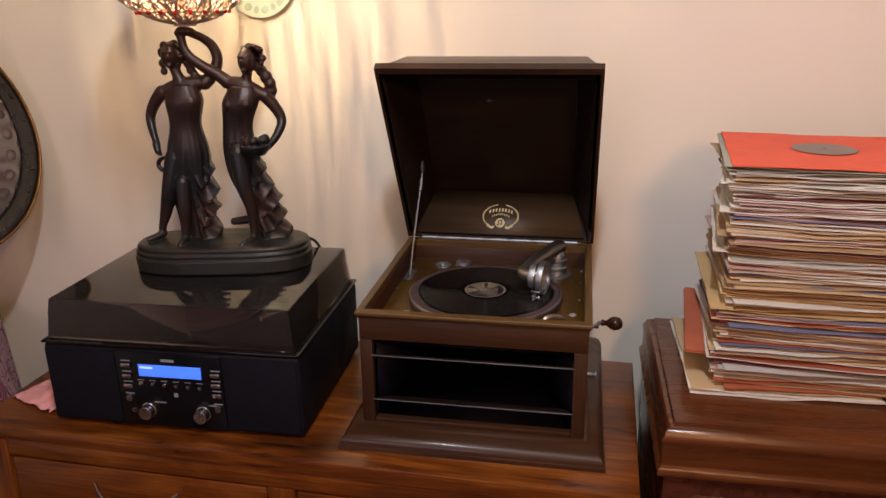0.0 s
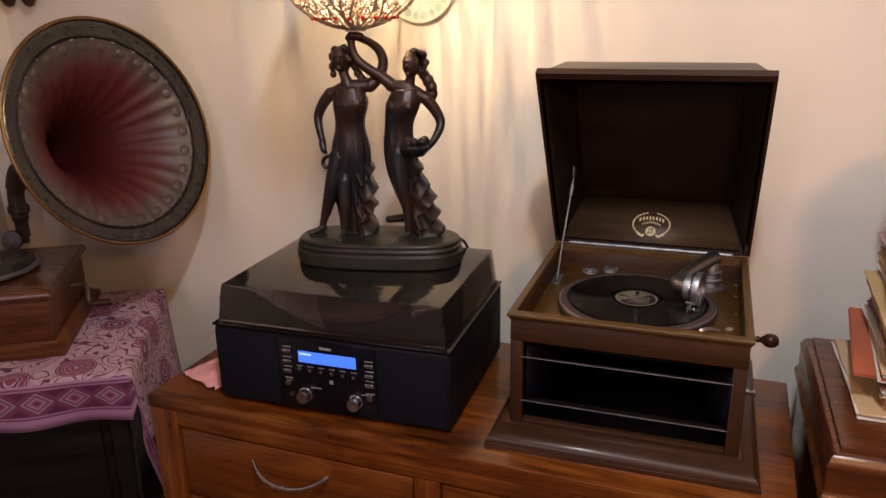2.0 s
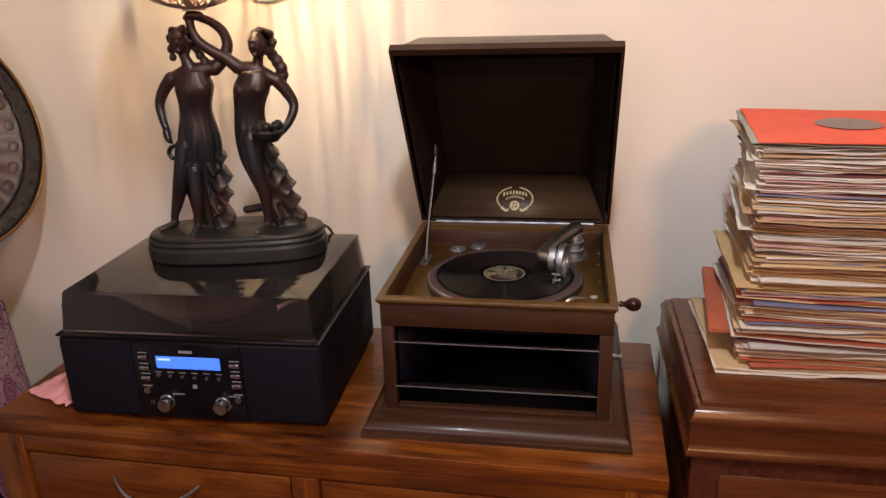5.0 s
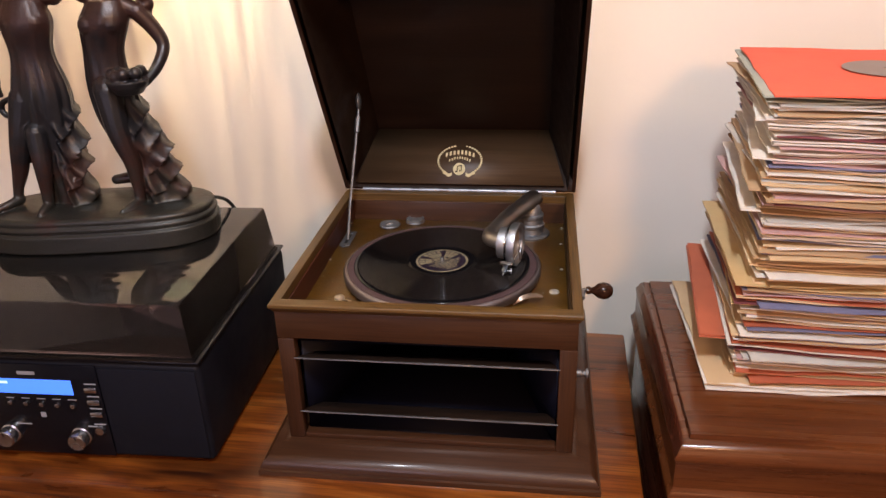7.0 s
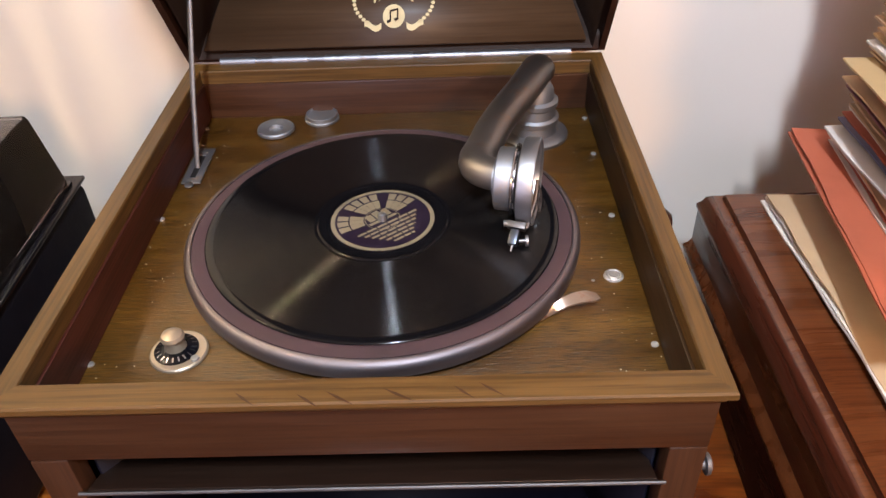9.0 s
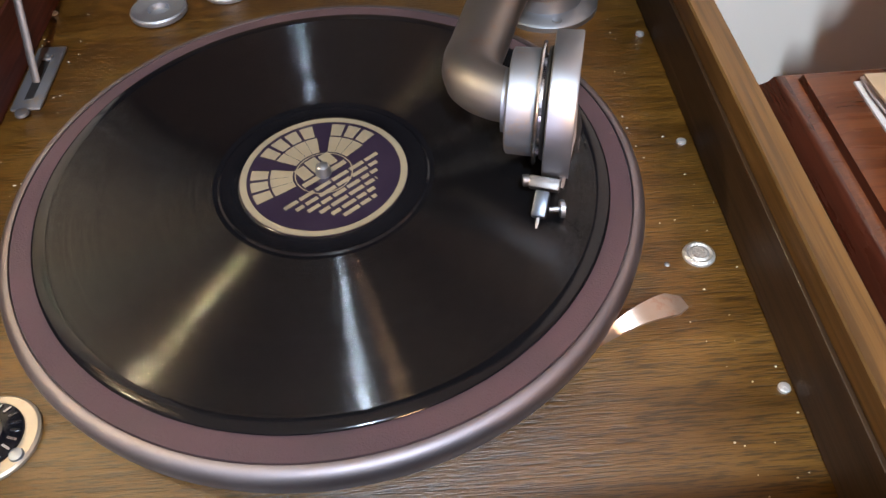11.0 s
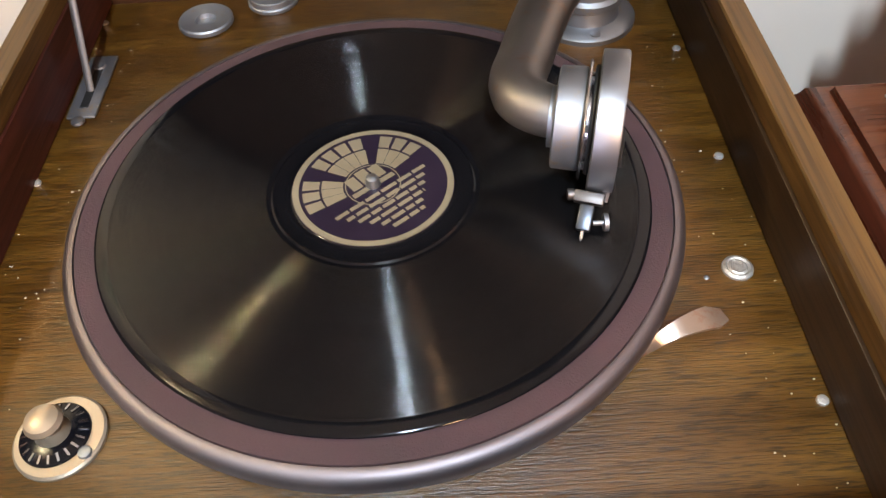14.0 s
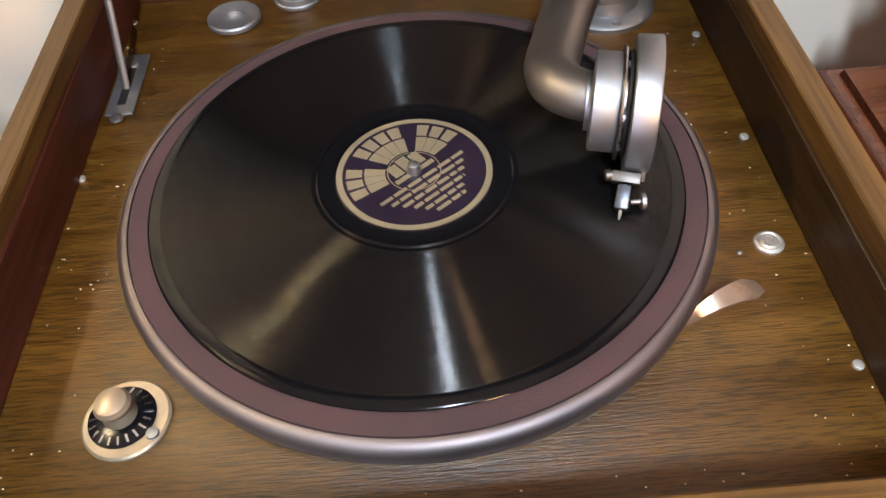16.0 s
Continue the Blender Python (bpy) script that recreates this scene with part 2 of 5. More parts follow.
DECK = wood("motor_board_oak", (0.057, 0.0235, 0.003), (0.096, 0.041, 0.0048), (0.14, 0.065, 0.0085), "x", 0.33, 1.6, 0, 0.0, 0.14, (55, 900), 0.8, (0.4, 0.52), 0.55)
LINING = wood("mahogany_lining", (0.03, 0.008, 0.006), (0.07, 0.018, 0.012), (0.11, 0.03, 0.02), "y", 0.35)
LID_SHELL = wood("red_brown_lid_oak", (0.022, 0.009, 0.0055), (0.031, 0.0125, 0.007), (0.042, 0.017, 0.0095), "x", 0.36, 1.0, 0, 0.1, 0.7)
# right-hand lining: darker and browner than the left one
LINING_DARK = wood("dark_brown_lining", (0.024, 0.0115, 0.0045), (0.034, 0.0165, 0.0065), (0.047, 0.0235, 0.009), "y", 0.4)
LIDWOOD = wood("dark_lid_oak", (0.0135, 0.007, 0.0045), (0.019, 0.0095, 0.006), (0.027, 0.0135, 0.008), "x", 0.4, 1.0, 0, 0, 0.75)
SHEESHAM = wood("sheesham", (0.05, 0.01, 0.002), (0.165, 0.041, 0.0065), (0.27, 0.083, 0.013), "x", 0.3, 0.8, 0.62, 0.3, figure=2.6, across=9)
SHEESHAM_Z = wood("sheesham_upright", (0.05, 0.01, 0.002), (0.165, 0.041, 0.0065), (0.27, 0.083, 0.013), "z", 0.3, 0.8, 0.62, 0.3, figure=2.6, across=9)
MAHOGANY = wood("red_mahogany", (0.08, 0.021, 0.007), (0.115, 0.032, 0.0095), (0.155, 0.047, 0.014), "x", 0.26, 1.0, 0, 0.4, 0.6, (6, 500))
# same mahogany with grain along y, darkened to put side shade into its colour
MAHOGANY_Y_SHADED = wood("red_mahogany_depth_shaded", (0.05, 0.012, 0.006), (0.07, 0.017, 0.008), (0.095, 0.026, 0.012), "y", 0.26, 1.0, 0, 0.4, 0.6, (6, 500))
HONEY_OAK = wood("honey_oak", (0.06, 0.018, 0.007), (0.12, 0.036, 0.012), (0.19, 0.062, 0.02), "x", 0.38)
BLACKWOOD = wood("black_stained_wood", (0.003, 0.0025, 0.0025), (0.005, 0.004, 0.0035), (0.009, 0.0065, 0.006), "x", 0.4)
CRANKWOOD = wood("turned_dark_wood", (0.02, 0.007, 0.005), (0.05, 0.018, 0.01), (0.09, 0.035, 0.02), "x", 0.25)
NICKEL = plain("aged_nickel", (0.3, 0.315, 0.34), 0.5, 1.0, 0.12, 80, 0.08, (0.36, 0.31, 0.26))
RIM_NICKEL = plain("dull_turntable_nickel", (0.22, 0.19, 0.2), 0.5, 1.0, 0.15, 60, 0.05, (0.24, 0.2, 0.2))
NICKEL_BRIGHT = plain("bright_nickel", (0.31, 0.325, 0.35), 0.45, 1.0, 0.08, 120, 0.03)
ARM_METAL = plain("arm_nickel", (0.23, 0.205, 0.19), 0.45, 1.0, 0.15, 60, 0.05, (0.26, 0.19, 0.15))
DULL_STEEL = plain("dull_steel", (0.15, 0.142, 0.14), 0.5, 1.0, 0.15, 100, 0.05)
STEEL = plain("brushed_steel", (0.45, 0.45, 0.47), 0.25, 1.0, 0.08, 100, 0.03)
BRASS = plain("worn_brass", (0.2, 0.105, 0.045), 0.45, 1.0, 0.2, 60, 0.1, (0.3, 0.2, 0.1))
PALE_METAL = plain("pale_worn_metal", (0.5, 0.46, 0.42), 0.4, 0.7, 0.3, 260, 0.6, (0.28, 0.22, 0.18))
CREAM_PLATE = plain("tarnished_dial_plate", (0.37, 0.3, 0.225), 0.4, 0.6, 0.15, 90, 0.1, (0.4, 0.28, 0.18))
FELT = plain("plum_felt", (0.048, 0.023, 0.026), 0.95, 0, 0.2, 300, 0.4)
SHELLAC = shellac()
RUNOUT = plain("smooth_shellac", (0.004, 0.004, 0.005), 0.12, 0, 0.2, 80, 0.02, spec=0.2)
LABEL = plain("purple_label", (0.014, 0.009, 0.019), 0.35, 0, 0.15, 200, 0.05)
GOLD_INK = plain("gold_ink", (0.2, 0.168, 0.112), 0.45, 0.1, 0.12, 200, 0.05)
LOGO_GOLD = plain("gilt_transfer", (0.62, 0.52, 0.3), 0.5, 0.1, 0.12, 200, 0.05)
BLACK_PLASTIC = plain("black_vinyl_cabinet", (0.004, 0.004, 0.007), 0.55, 0, 0.2, 90, 0.25, spec=0.18)
GLOSS_BLACK = plain("gloss_black_panel", (0.004, 0.004, 0.006), 0.2, 0, 0.2, 60, 0.02, spec=0.25)
GRILLE = plain("black_grille_cloth", (0.005, 0.005, 0.009), 0.9, 0, 0.2, 400, 0.5, spec=0.15)
# near-black blue: the dimness of the deep outlet is put into the colour
CAVITY = plain("shaded_horn_cavity", (0.003, 0.003, 0.007), 0.5, 0, 0.3, 30, 0.1, spec=0.1)
SILVER = plain("silver_plastic", (0.5, 0.5, 0.52), 0.24, 1.0, 0.06, 100, 0.02)
SCREEN = glowing("blue_display", (0.03, 0.16, 0.95), 1.6)
SCREEN_PALE = glowing("pale_display_text", (0.35, 0.6, 1.0), 1.3)
GREY_INK = plain("grey_print", (0.25, 0.25, 0.27), 0.5)
SMOKE = tinted_glass("smoked_acrylic", (0.95, 0.86, 0.86), 0.9, 0.014)


def bronze():
    """Patinated bronze: red-brown bare limbs, blue-black gowns and a grey-green plinth, with soft uneven borders."""
    m, nodes, links, bsdf = shader("patinated_bronze")
    vec = coords(nodes, links)
    patch, fine = noise_tex(nodes, links, vec, 24, 5, 0.7), noise_tex(nodes, links, vec, 260, 3)
    sep, wob, mr = nodes.new("ShaderNodeSeparateXYZ"), nodes.new("ShaderNodeMath"), nodes.new("ShaderNodeMapRange")
    links.new(vec, sep.inputs[0])
    wob.operation = "MULTIPLY_ADD"
    wob.inputs[1].default_value = 0.3
    links.new(patch, wob.inputs[0])
    links.new(sep.outputs["Z"], wob.inputs[2])
    mr.inputs["From Min"].default_value, mr.inputs["From Max"].default_value = 0.15, 0.6
    links.new(wob.outputs[0], mr.inputs["Value"])
    plinth_c, gown_c, skin_c = (0.019, 0.018, 0.015), (0.0095, 0.0095, 0.0115), (0.033, 0.0125, 0.009)
    col = ramp(nodes, links, mr.outputs[0], [(0.0, plinth_c), (0.13, plinth_c), (0.24, skin_c), (0.36, gown_c), (0.52, gown_c), (0.74, skin_c), (1.0, skin_c)])
    links.new(col, bsdf.inputs["Base Color"])
    bsdf.inputs["Metallic"].default_value = 0.25
    links.new(spread(nodes, links, patch, 0.28, 0.5), bsdf.inputs["Roughness"])
    bumped(nodes, links, bsdf, fine, 0.35, 0.0012)
    return m


BRONZE = bronze()
FILIGREE = plain("antique_brass_filigree", (0.4, 0.31, 0.27), 0.45, 0.35, 0.2, 80, 0.1)
BULB = glowing("warm_bulb", (1.0, 0.84, 0.66), 6)
RED_GEM = plain("red_glass_bead", (0.7, 0.03, 0.02), 0.15, 0, 0.1)
HORN = horn_paint()
HORN_RIM = plain("black_horn_flange", (0.016, 0.014, 0.016), 0.22, 0.2, 0.3, 60, 0.2, (0.03, 0.023, 0.021))
PRINT = block_print()
PLASTER = plaster()
PINK_CLOTH = plain("pink_cotton", (0.62, 0.27, 0.27), 0.9, 0, 0.12, 200, 0.4)
CHINA = plain("celadon_china", (0.55, 0.6, 0.5), 0.2, 0, 0.1, 60, 0.03)
CHINA_INK = plain("green_glaze", (0.36, 0.46, 0.38), 0.25, 0, 0.2, 90, 0.03)
RUBBER = plain("black_cable", (0.012, 0.012, 0.012), 0.5)
DUST = plain("pale_dust", (0.6, 0.55, 0.47), 0.9)
TAN_PANEL = plain("tan_cloth_panel", (0.05, 0.03, 0.022), 0.8, 0, 0.15, 200, 0.3)
FLOORWOOD = wood("floor_boards", (0.08, 0.035, 0.017), (0.17, 0.08, 0.04), (0.26, 0.13, 0.065), "y", 0.4)
CEILING = plain("white_ceiling", (0.78, 0.75, 0.7), 0.9, 0, 0.03, 20, 0.1)
# tone chosen for the unseen walls so they bounce less light
DARK_PAINT = plain("grey_lilac_paint", (0.3, 0.27, 0.3), 0.85, 0, 0.08, 20, 0.1)
CURTAIN = plain("grey_beige_trim", (0.36, 0.3, 0.24), 0.6, 0, 0.08, 30, 0.1)

# ---- builders ----


def part(name, bm, material, parent=None, label="", smooth=40):
    bmesh.ops.recalc_face_normals(bm, faces=bm.faces)
    me = bpy.data.meshes.new(name)
    bm.to_mesh(me)
    bm.free()
    me.polygons.foreach_set("use_smooth", [True] * len(me.polygons))
    me.set_sharp_from_angle(angle=radians(smooth))
    me.materials.append(material)
    ob = new(name, me)
    if parent:
        ob.parent = parent
    if label:
        tagged(ob, label)
    return ob


def thing(name, m, label, category, group=""):
    ob = new(name)
    ob.empty_display_size = 0.02
    ob.matrix_world = m
    return tagged(ob, label, category, group)


def box(x0, x1, y0, y1, z0, z1, bevel=0.0015, seg=2, bm=None):
    bm = bm or bmesh.new()
    verts = bmesh.ops.create_cube(bm, size=1, matrix=Matrix.LocRotScale(((x0 + x1) / 2, (y0 + y1) / 2, (z0 + z1) / 2), None, (x1 - x0, y1 - y0, z1 - z0)))["verts"]
    if bevel:
        edges = list({e for v in verts for e in v.link_edges})
        bmesh.ops.bevel(bm, geom=edges, offset=bevel, segments=seg, affect="EDGES", profile=0.5)
    return bm


def lathe(profile, n=48, at=(0, 0, 0), m=None, bm=None, fade=None):
    """Turned shape: (radius, height) pairs round z; a radius of 0 closes it."""
    bm = bm or bmesh.new()
    m = m or Matrix.Translation(at)
    rings = []
    for r, z in profile:
        if r < 1e-6:
            rings.append([bm.verts.new(m @ Vector((0, 0, z)))])
        else:
            k = fade or (lambda a, r, z: r)
            rings.append([bm.verts.new(m @ Vector((k(a, r, z) * math.cos(a), k(a, r, z) * math.sin(a), z))) for a in (2 * math.pi * i / n for i in range(n))])
    for a, b in zip(rings, rings[1:]):
        for i in range(n):
            j = (i + 1) % n
            if len(a) == 1 and len(b) > 1:
                bm.faces.new((a[0], b[i], b[j]))
            elif len(b) == 1 and len(a) > 1:
                bm.faces.new((a[i], a[j], b[0]))
            elif len(a) > 1:
                bm.faces.new((a[i], a[j], b[j], b[i]))
    return bm


def tube(points, radius, n=10, bm=None, flat=1.0, closed=False):
    """Tube along points; radius is a number or one for each point; flat squeezes it."""
    bm = bm or bmesh.new()
    pts = [Vector([float(c) for c in p]) for p in points]
    rad = [radius] * len(pts) if isinstance(radius, (int, float)) else [float(r) for r in radius]
    rings, up = [], None
    for i, p in enumerate(pts):
        a, b = pts[max(i - 1, 0)], pts[min(i + 1, len(pts) - 1)]
        if closed:
            a, b = pts[i - 1], pts[(i + 1) % len(pts)]
        d = (b - a).normalized()
        if up is None:
            up = d.orthogonal().normalized() if abs(d.z) > 0.9 else (Vector((0, 0, 1)) - d * d.z).normalized()
        up = (up - d * up.dot(d)).normalized()
        side = d.cross(up)
        rings.append([bm.verts.new(p + rad[i] * (math.cos(t) * side + flat * math.sin(t) * up)) for t in (2 * math.pi * k / n for k in range(n))])
    pairs = list(zip(rings, rings[1:])) + ([(rings[-1], rings[0])] if closed else [])
    for a, b in pairs:
        for i in range(n):
            bm.faces.new((a[i], a[(i + 1) % n], b[(i + 1) % n], b[i]))
    if not closed:
        bm.faces.new(rings[0][::-1])
        bm.faces.new(rings[-1])
    return bm


def curve_points(points, steps=8):
    """Smooth points through the given ones."""
    p = [Vector(a) for a in points]
    p = [2 * p[0] - p[1]] + p + [2 * p[-1] - p[-2]]
    out = []
    for a, b, c, d in zip(p, p[1:], p[2:], p[3:]):
        for i in range(steps):
            t = i / steps
            out.append(0.5 * (2 * b + (c - a) * t + (2 * a - 5 * b + 4 * c - d) * t * t + (3 * b - a - 3 * c + d) * t ** 3))
    return out + [p[-2]]


def moulding(profile, x0, x1, y0, y1, m=None, bm=None, sides=(1, 1, 1, 1), close=False, end=False):
    """A profile of (outward, height) swept round a rectangle with mitred corners; sides scale it left, right, front, back."""
    bm = bm or bmesh.new()
    m = m or Matrix.Identity(4)
    l, r, f, b = sides
    loops = []
    for o, z in profile:
        loops.append([bm.verts.new(m @ Vector(v)) for v in ((x0 - l * o, y0 - f * o, z), (x1 + r * o, y0 - f * o, z), (x1 + r * o, y1 + b * o, z), (x0 - l * o, y1 + b * o, z))])
    pairs = list(zip(loops, loops[1:])) + ([(loops[-1], loops[0])] if close else [])
    for a, c in pairs:
        for i in range(4):
            j = (i + 1) % 4
            bm.faces.new((a[i], a[j], c[j], c[i]))
    if end:
        bm.faces.new(loops[-1])
    return bm


def capped(bm):
    bmesh.ops.holes_fill(bm, edges=[e for e in bm.edges if e.is_boundary], sides=0)
    return bm


def blob(bm, at, size, n=14):
    bmesh.ops.create_uvsphere(bm, u_segments=n, v_segments=max(6, n // 2), radius=1, matrix=Matrix.LocRotScale(Vector(at), None, Vector(size)))


def structure(name, bm, material, label, category):
    return tagged(part(name, bm, material), label, category, kind="structure")


# ---- the room ----
structure("floor", box(-3.0, 2.2, -3.2, 0.6, -0.05, 0, 0), FLOORWOOD, "brown wooden floor boards of the room", "floor")
structure("ceiling", box(-3.0, 2.2, -3.2, 0.6, 2.55, 2.65, 0), CEILING, "plain white painted ceiling", "ceiling")
wall_turn = pose(0, WALL_Y, 0, 0, 0, -1.5)
b = box(-1.93, 2.3, 0, 0.15, 0, 2.55, 0)
bmesh.ops.transform(b, matrix=wall_turn, verts=b.verts)
structure("wall_back", b, PLASTER, "cream plastered wall behind the furniture", "wall")
structure("wall_left", box(-2.05, -1.9, -3.2, 0.6, 0, 2.55, 0), PLASTER, "cream plastered side wall beside the horn", "wall")
# right and front walls are out of view, kept dark to limit bounce and reflections
structure("wall_right", box(2.05, 2.2, -3.2, 0.6, 0, 2.55, 0), DARK_PAINT, "unseen grey-lilac side wall, dark to cut bounce", "wall")
b = bmesh.new()
for x0, x1, z0, z1 in ((-2.05, -1.2, 0, 2.55), (-0.2, 2.2, 0, 2.55), (-1.2, -0.2, 0, 1.05), (-1.2, -0.2, 2.15, 2.55)):
    box(x0, x1, -3.2, -3.05, z0, z1, 0, bm=b)
structure("wall_front", b, DARK_PAINT, "unseen grey-lilac wall with a window opening, dark to cut bounce", "wall")
structure("trim", box(-1.899, -1.86, -0.75, 0.27, 0, 2.2, 0.006), CURTAIN, "grey-beige painted door trim in the corner", "trim")

# ---- sideboard ----
SB = 0.755
sideboard = thing("sideboard", pose(-0.33, -0.27, 0, 0, 0, -1.6), "orange-brown sheesham sideboard with drawers against the cream wall", "sideboard")
part("top", box(-0.612, 0.612, 0, 0.475, 0.7268, SB, 0.004), SHEESHAM, sideboard)
part("apron", box(-0.545, 0.6, 0.004, 0.03, 0.69, 0.7264, 0.002), SHEESHAM, sideboard)
for x0, x1 in ((-0.611, -0.5455), (-0.02, 0.03), (0.5455, 0.611)):
    part("post", box(x0, x1, 0.003, 0.06, 0, 0.7264 if abs(x0) > 0.1 else 0.6895, 0.003), SHEESHAM_Z, sideboard)
for x0, x1 in ((-0.611, -0.5455), (0.5455, 0.611)):
    part("rear_post", box(x0, x1, 0.41, 0.472, 0, 0.7264, 0.003), SHEESHAM_Z, sideboard)
    part("side_panel", box(x0 + 0.02, x1 - 0.02, 0.0605, 0.4095, 0.1, 0.7264, 0.001), SHEESHAM, sideboard)
part("back_panel", box(-0.545, 0.545, 0.45, 0.465, 0.1, 0.7264, 0.001), SHEESHAM, sideboard)
for x0, x1 in ((-0.541, -0.0235), (0.0335, 0.541)):
    for z0, z1 in ((0.53, 0.686), (0.356, 0.526), (0.18, 0.352)):
        drawer = part("drawer", box(x0, x1, 0.006, 0.03, z0, z1, 0.003), SHEESHAM, sideboard)
        if z0 > 0.5:
            xm, zm = (x0 + x1) / 2 - 0.0, z1 - 0.035
            arc = [(xm + s * 0.085, 0.006 - 0.028 * (1 - abs(s) ** 3) - 0.004, zm - 0.028 * (1 - s * s)) for s in np.linspace(-1, 1, 17)]
            part("handle", tube(arc, [0.003 + 0.0022 * (1 - abs(s)) for s in np.linspace(-1, 1, 17)], 8), STEEL, drawer, "curved polished steel bow handle")

# ---- tabletop gramophone ----
DZ, RZ = 0.956, 1.003
gram = thing("tabletop_gramophone", pose(0, 0, SB), "dark oak tabletop gramophone with its lid propped open", "gramophone")
dz, rz = DZ - SB, RZ - SB
X, YF, YB = 0.192, -0.19, 0.222
part("plinth", capped(moulding([(-0.02, 0.0), (0.037, 0.0), (0.037, 0.007), (0.034, 0.0085), (0.034, 0.012), (0.031, 0.018), (0.022, 0.026), (0.011, 0.031), (0.008, 0.036), (0.003, 0.038), (-0.004, 0.038)], -X, X, YF, YB)), OAK, gram, "moulded and scuffed oak plinth")
part("left_side", box(-X, -X + 0.008, YF + 0.016, YB, 0.0382, rz - 0.0125), OAK_Y, gram)
part("right_side", box(X - 0.008, X, YF + 0.016, YB, 0.0382, rz - 0.0125), OAK_Y, gram)
part("back_panel", box(-X + 0.0085, X - 0.0085, YB - 0.014, YB, 0.0382, rz - 0.0125), OAK, gram)
part("front_rail", box(-X, X, YF, YF + 0.0155, 0.196, rz - 0.0125), OAK, gram)
for s in (-1, 1):
    part("stile", box(min(s * X, s * (X - 0.022)), max(s * X, s * (X - 0.022)), YF, YF + 0.0155, 0.0382, 0.1955), OAK_Z, gram)
part("bottom_rail", box(-X + 0.0225, X - 0.0225, YF + 0.001, YF + 0.0155, 0.0382, 0.046), OAK, gram)
rim = part("rim", moulding([(-0.0115, -0.003), (0.001, -0.003), (0.0025, 0.0), (0.005, 0.003), (0.0065, 0.0045), (0.0065, 0.0082), (0.0055, 0.0095), (-0.0105, 0.0095), (-0.0115, 0.0085)], -X, X, YF, YB, Matrix.Translation((0, 0, rz - 0.0095)), sides=(0.75, 0.75, 1, 1), close=True), OAK_RIM, gram, "worn oak rim with chipped varnish", 30)
rim.data.materials.append(OAK_RIM_Y)
for poly in rim.data.polygons:
    if abs(poly.center.x) > X - 0.016 and YF + 0.002 < poly.center.y < YB - 0.002:
        poly.material_index = 1
rng = random.Random(3)
for i in range(6):
    x, w = -0.06 + 0.026 * i + rng.uniform(-0.009, 0.009), rng.uniform(0.006, 0.018)
    b = bmesh.new()
    y0 = YF - 0.004 + rng.uniform(-0.002, 0.004)
    b.faces.new([b.verts.new(c) for c in ((x, y0 + 0.006, rz + 0.0003), (x + 0.45 * w, y0 + 0.0025, rz + 0.0003), (x + w, y0 - 0.004, rz + 0.0003), (x + 0.4 * w, y0 + 0.0008, rz + 0.0003))])
    part("rim_scratch", b, OAK, rim)
part("left_lining", box(-X + 0.0085, -X + 0.0105, YF + 0.0165, YB - 0.0145, dz + 0.0005, rz - 0.0126, 0.0003, 1), LINING, gram, "dark mahogany inner lining")
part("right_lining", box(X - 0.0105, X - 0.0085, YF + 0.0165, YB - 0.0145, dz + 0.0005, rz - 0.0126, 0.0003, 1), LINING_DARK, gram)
part("motor_board", box(-X + 0.0085, X - 0.0085, YF + 0.016, YB - 0.0145, dz - 0.012, dz, 0.0008), DECK, gram, "golden oak motor board under the turntable")
# sound outlet behind the louvres; its recess shade is in the near-black colour
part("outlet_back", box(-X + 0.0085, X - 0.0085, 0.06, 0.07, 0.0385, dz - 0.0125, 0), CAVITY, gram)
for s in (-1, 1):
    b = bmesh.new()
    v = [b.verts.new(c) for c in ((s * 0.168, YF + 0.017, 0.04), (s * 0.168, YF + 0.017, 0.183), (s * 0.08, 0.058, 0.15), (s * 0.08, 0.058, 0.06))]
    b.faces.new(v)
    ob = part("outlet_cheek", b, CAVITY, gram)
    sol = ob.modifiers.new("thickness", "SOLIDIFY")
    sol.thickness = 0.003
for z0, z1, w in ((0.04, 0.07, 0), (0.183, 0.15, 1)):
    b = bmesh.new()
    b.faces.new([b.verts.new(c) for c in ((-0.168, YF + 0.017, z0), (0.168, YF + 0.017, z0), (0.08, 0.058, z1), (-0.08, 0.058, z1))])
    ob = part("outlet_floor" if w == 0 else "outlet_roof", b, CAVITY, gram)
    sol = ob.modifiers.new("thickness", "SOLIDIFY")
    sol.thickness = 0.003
for z in (0.167, 0.083):
    b = box(-0.1675, 0.1675, 0.0, 0.05, -0.0015, 0.0015, 0.001)
    bmesh.ops.transform(b, matrix=pose(0, YF - 0.0005, z, -22), verts=b.verts)
    slat = part("louvre_slat", b, LIDWOOD, gram, "dark stained louvre slat")
    part("edge_strip", tube([(-0.1715, YF - 0.0025, z + 0.001), (0.1715, YF - 0.0025, z + 0.001)], 0.0012, 8), DULL_STEEL, slat, "bright worn metal edge of the slat")
# fastening and crank on the right side
part("side_bolt", lathe([(0, 0), (0.009, 0), (0.009, 0.012), (0.006, 0.014), (0.006, 0.02), (0.0115, 0.021), (0.0115, 0.025), (0.008, 0.027), (0, 0.027)], 20, m=pose(X, -0.165, 0.147, 0, 90) @ Matrix.Scale(0.62, 4)), DULL_STEEL, gram, "dull nickel side bolt")
crank = part("crank", tube(curve_points([(X - 0.002, 0.075, 0.128), (X + 0.012, 0.075, 0.128), (X + 0.02, 0.085, 0.124), (X + 0.022, 0.12, 0.108), (X + 0.026, 0.148, 0.104), (X + 0.036, 0.15, 0.104)]), 0.0042, 10), NICKEL, gram, "bent dark winding crank")
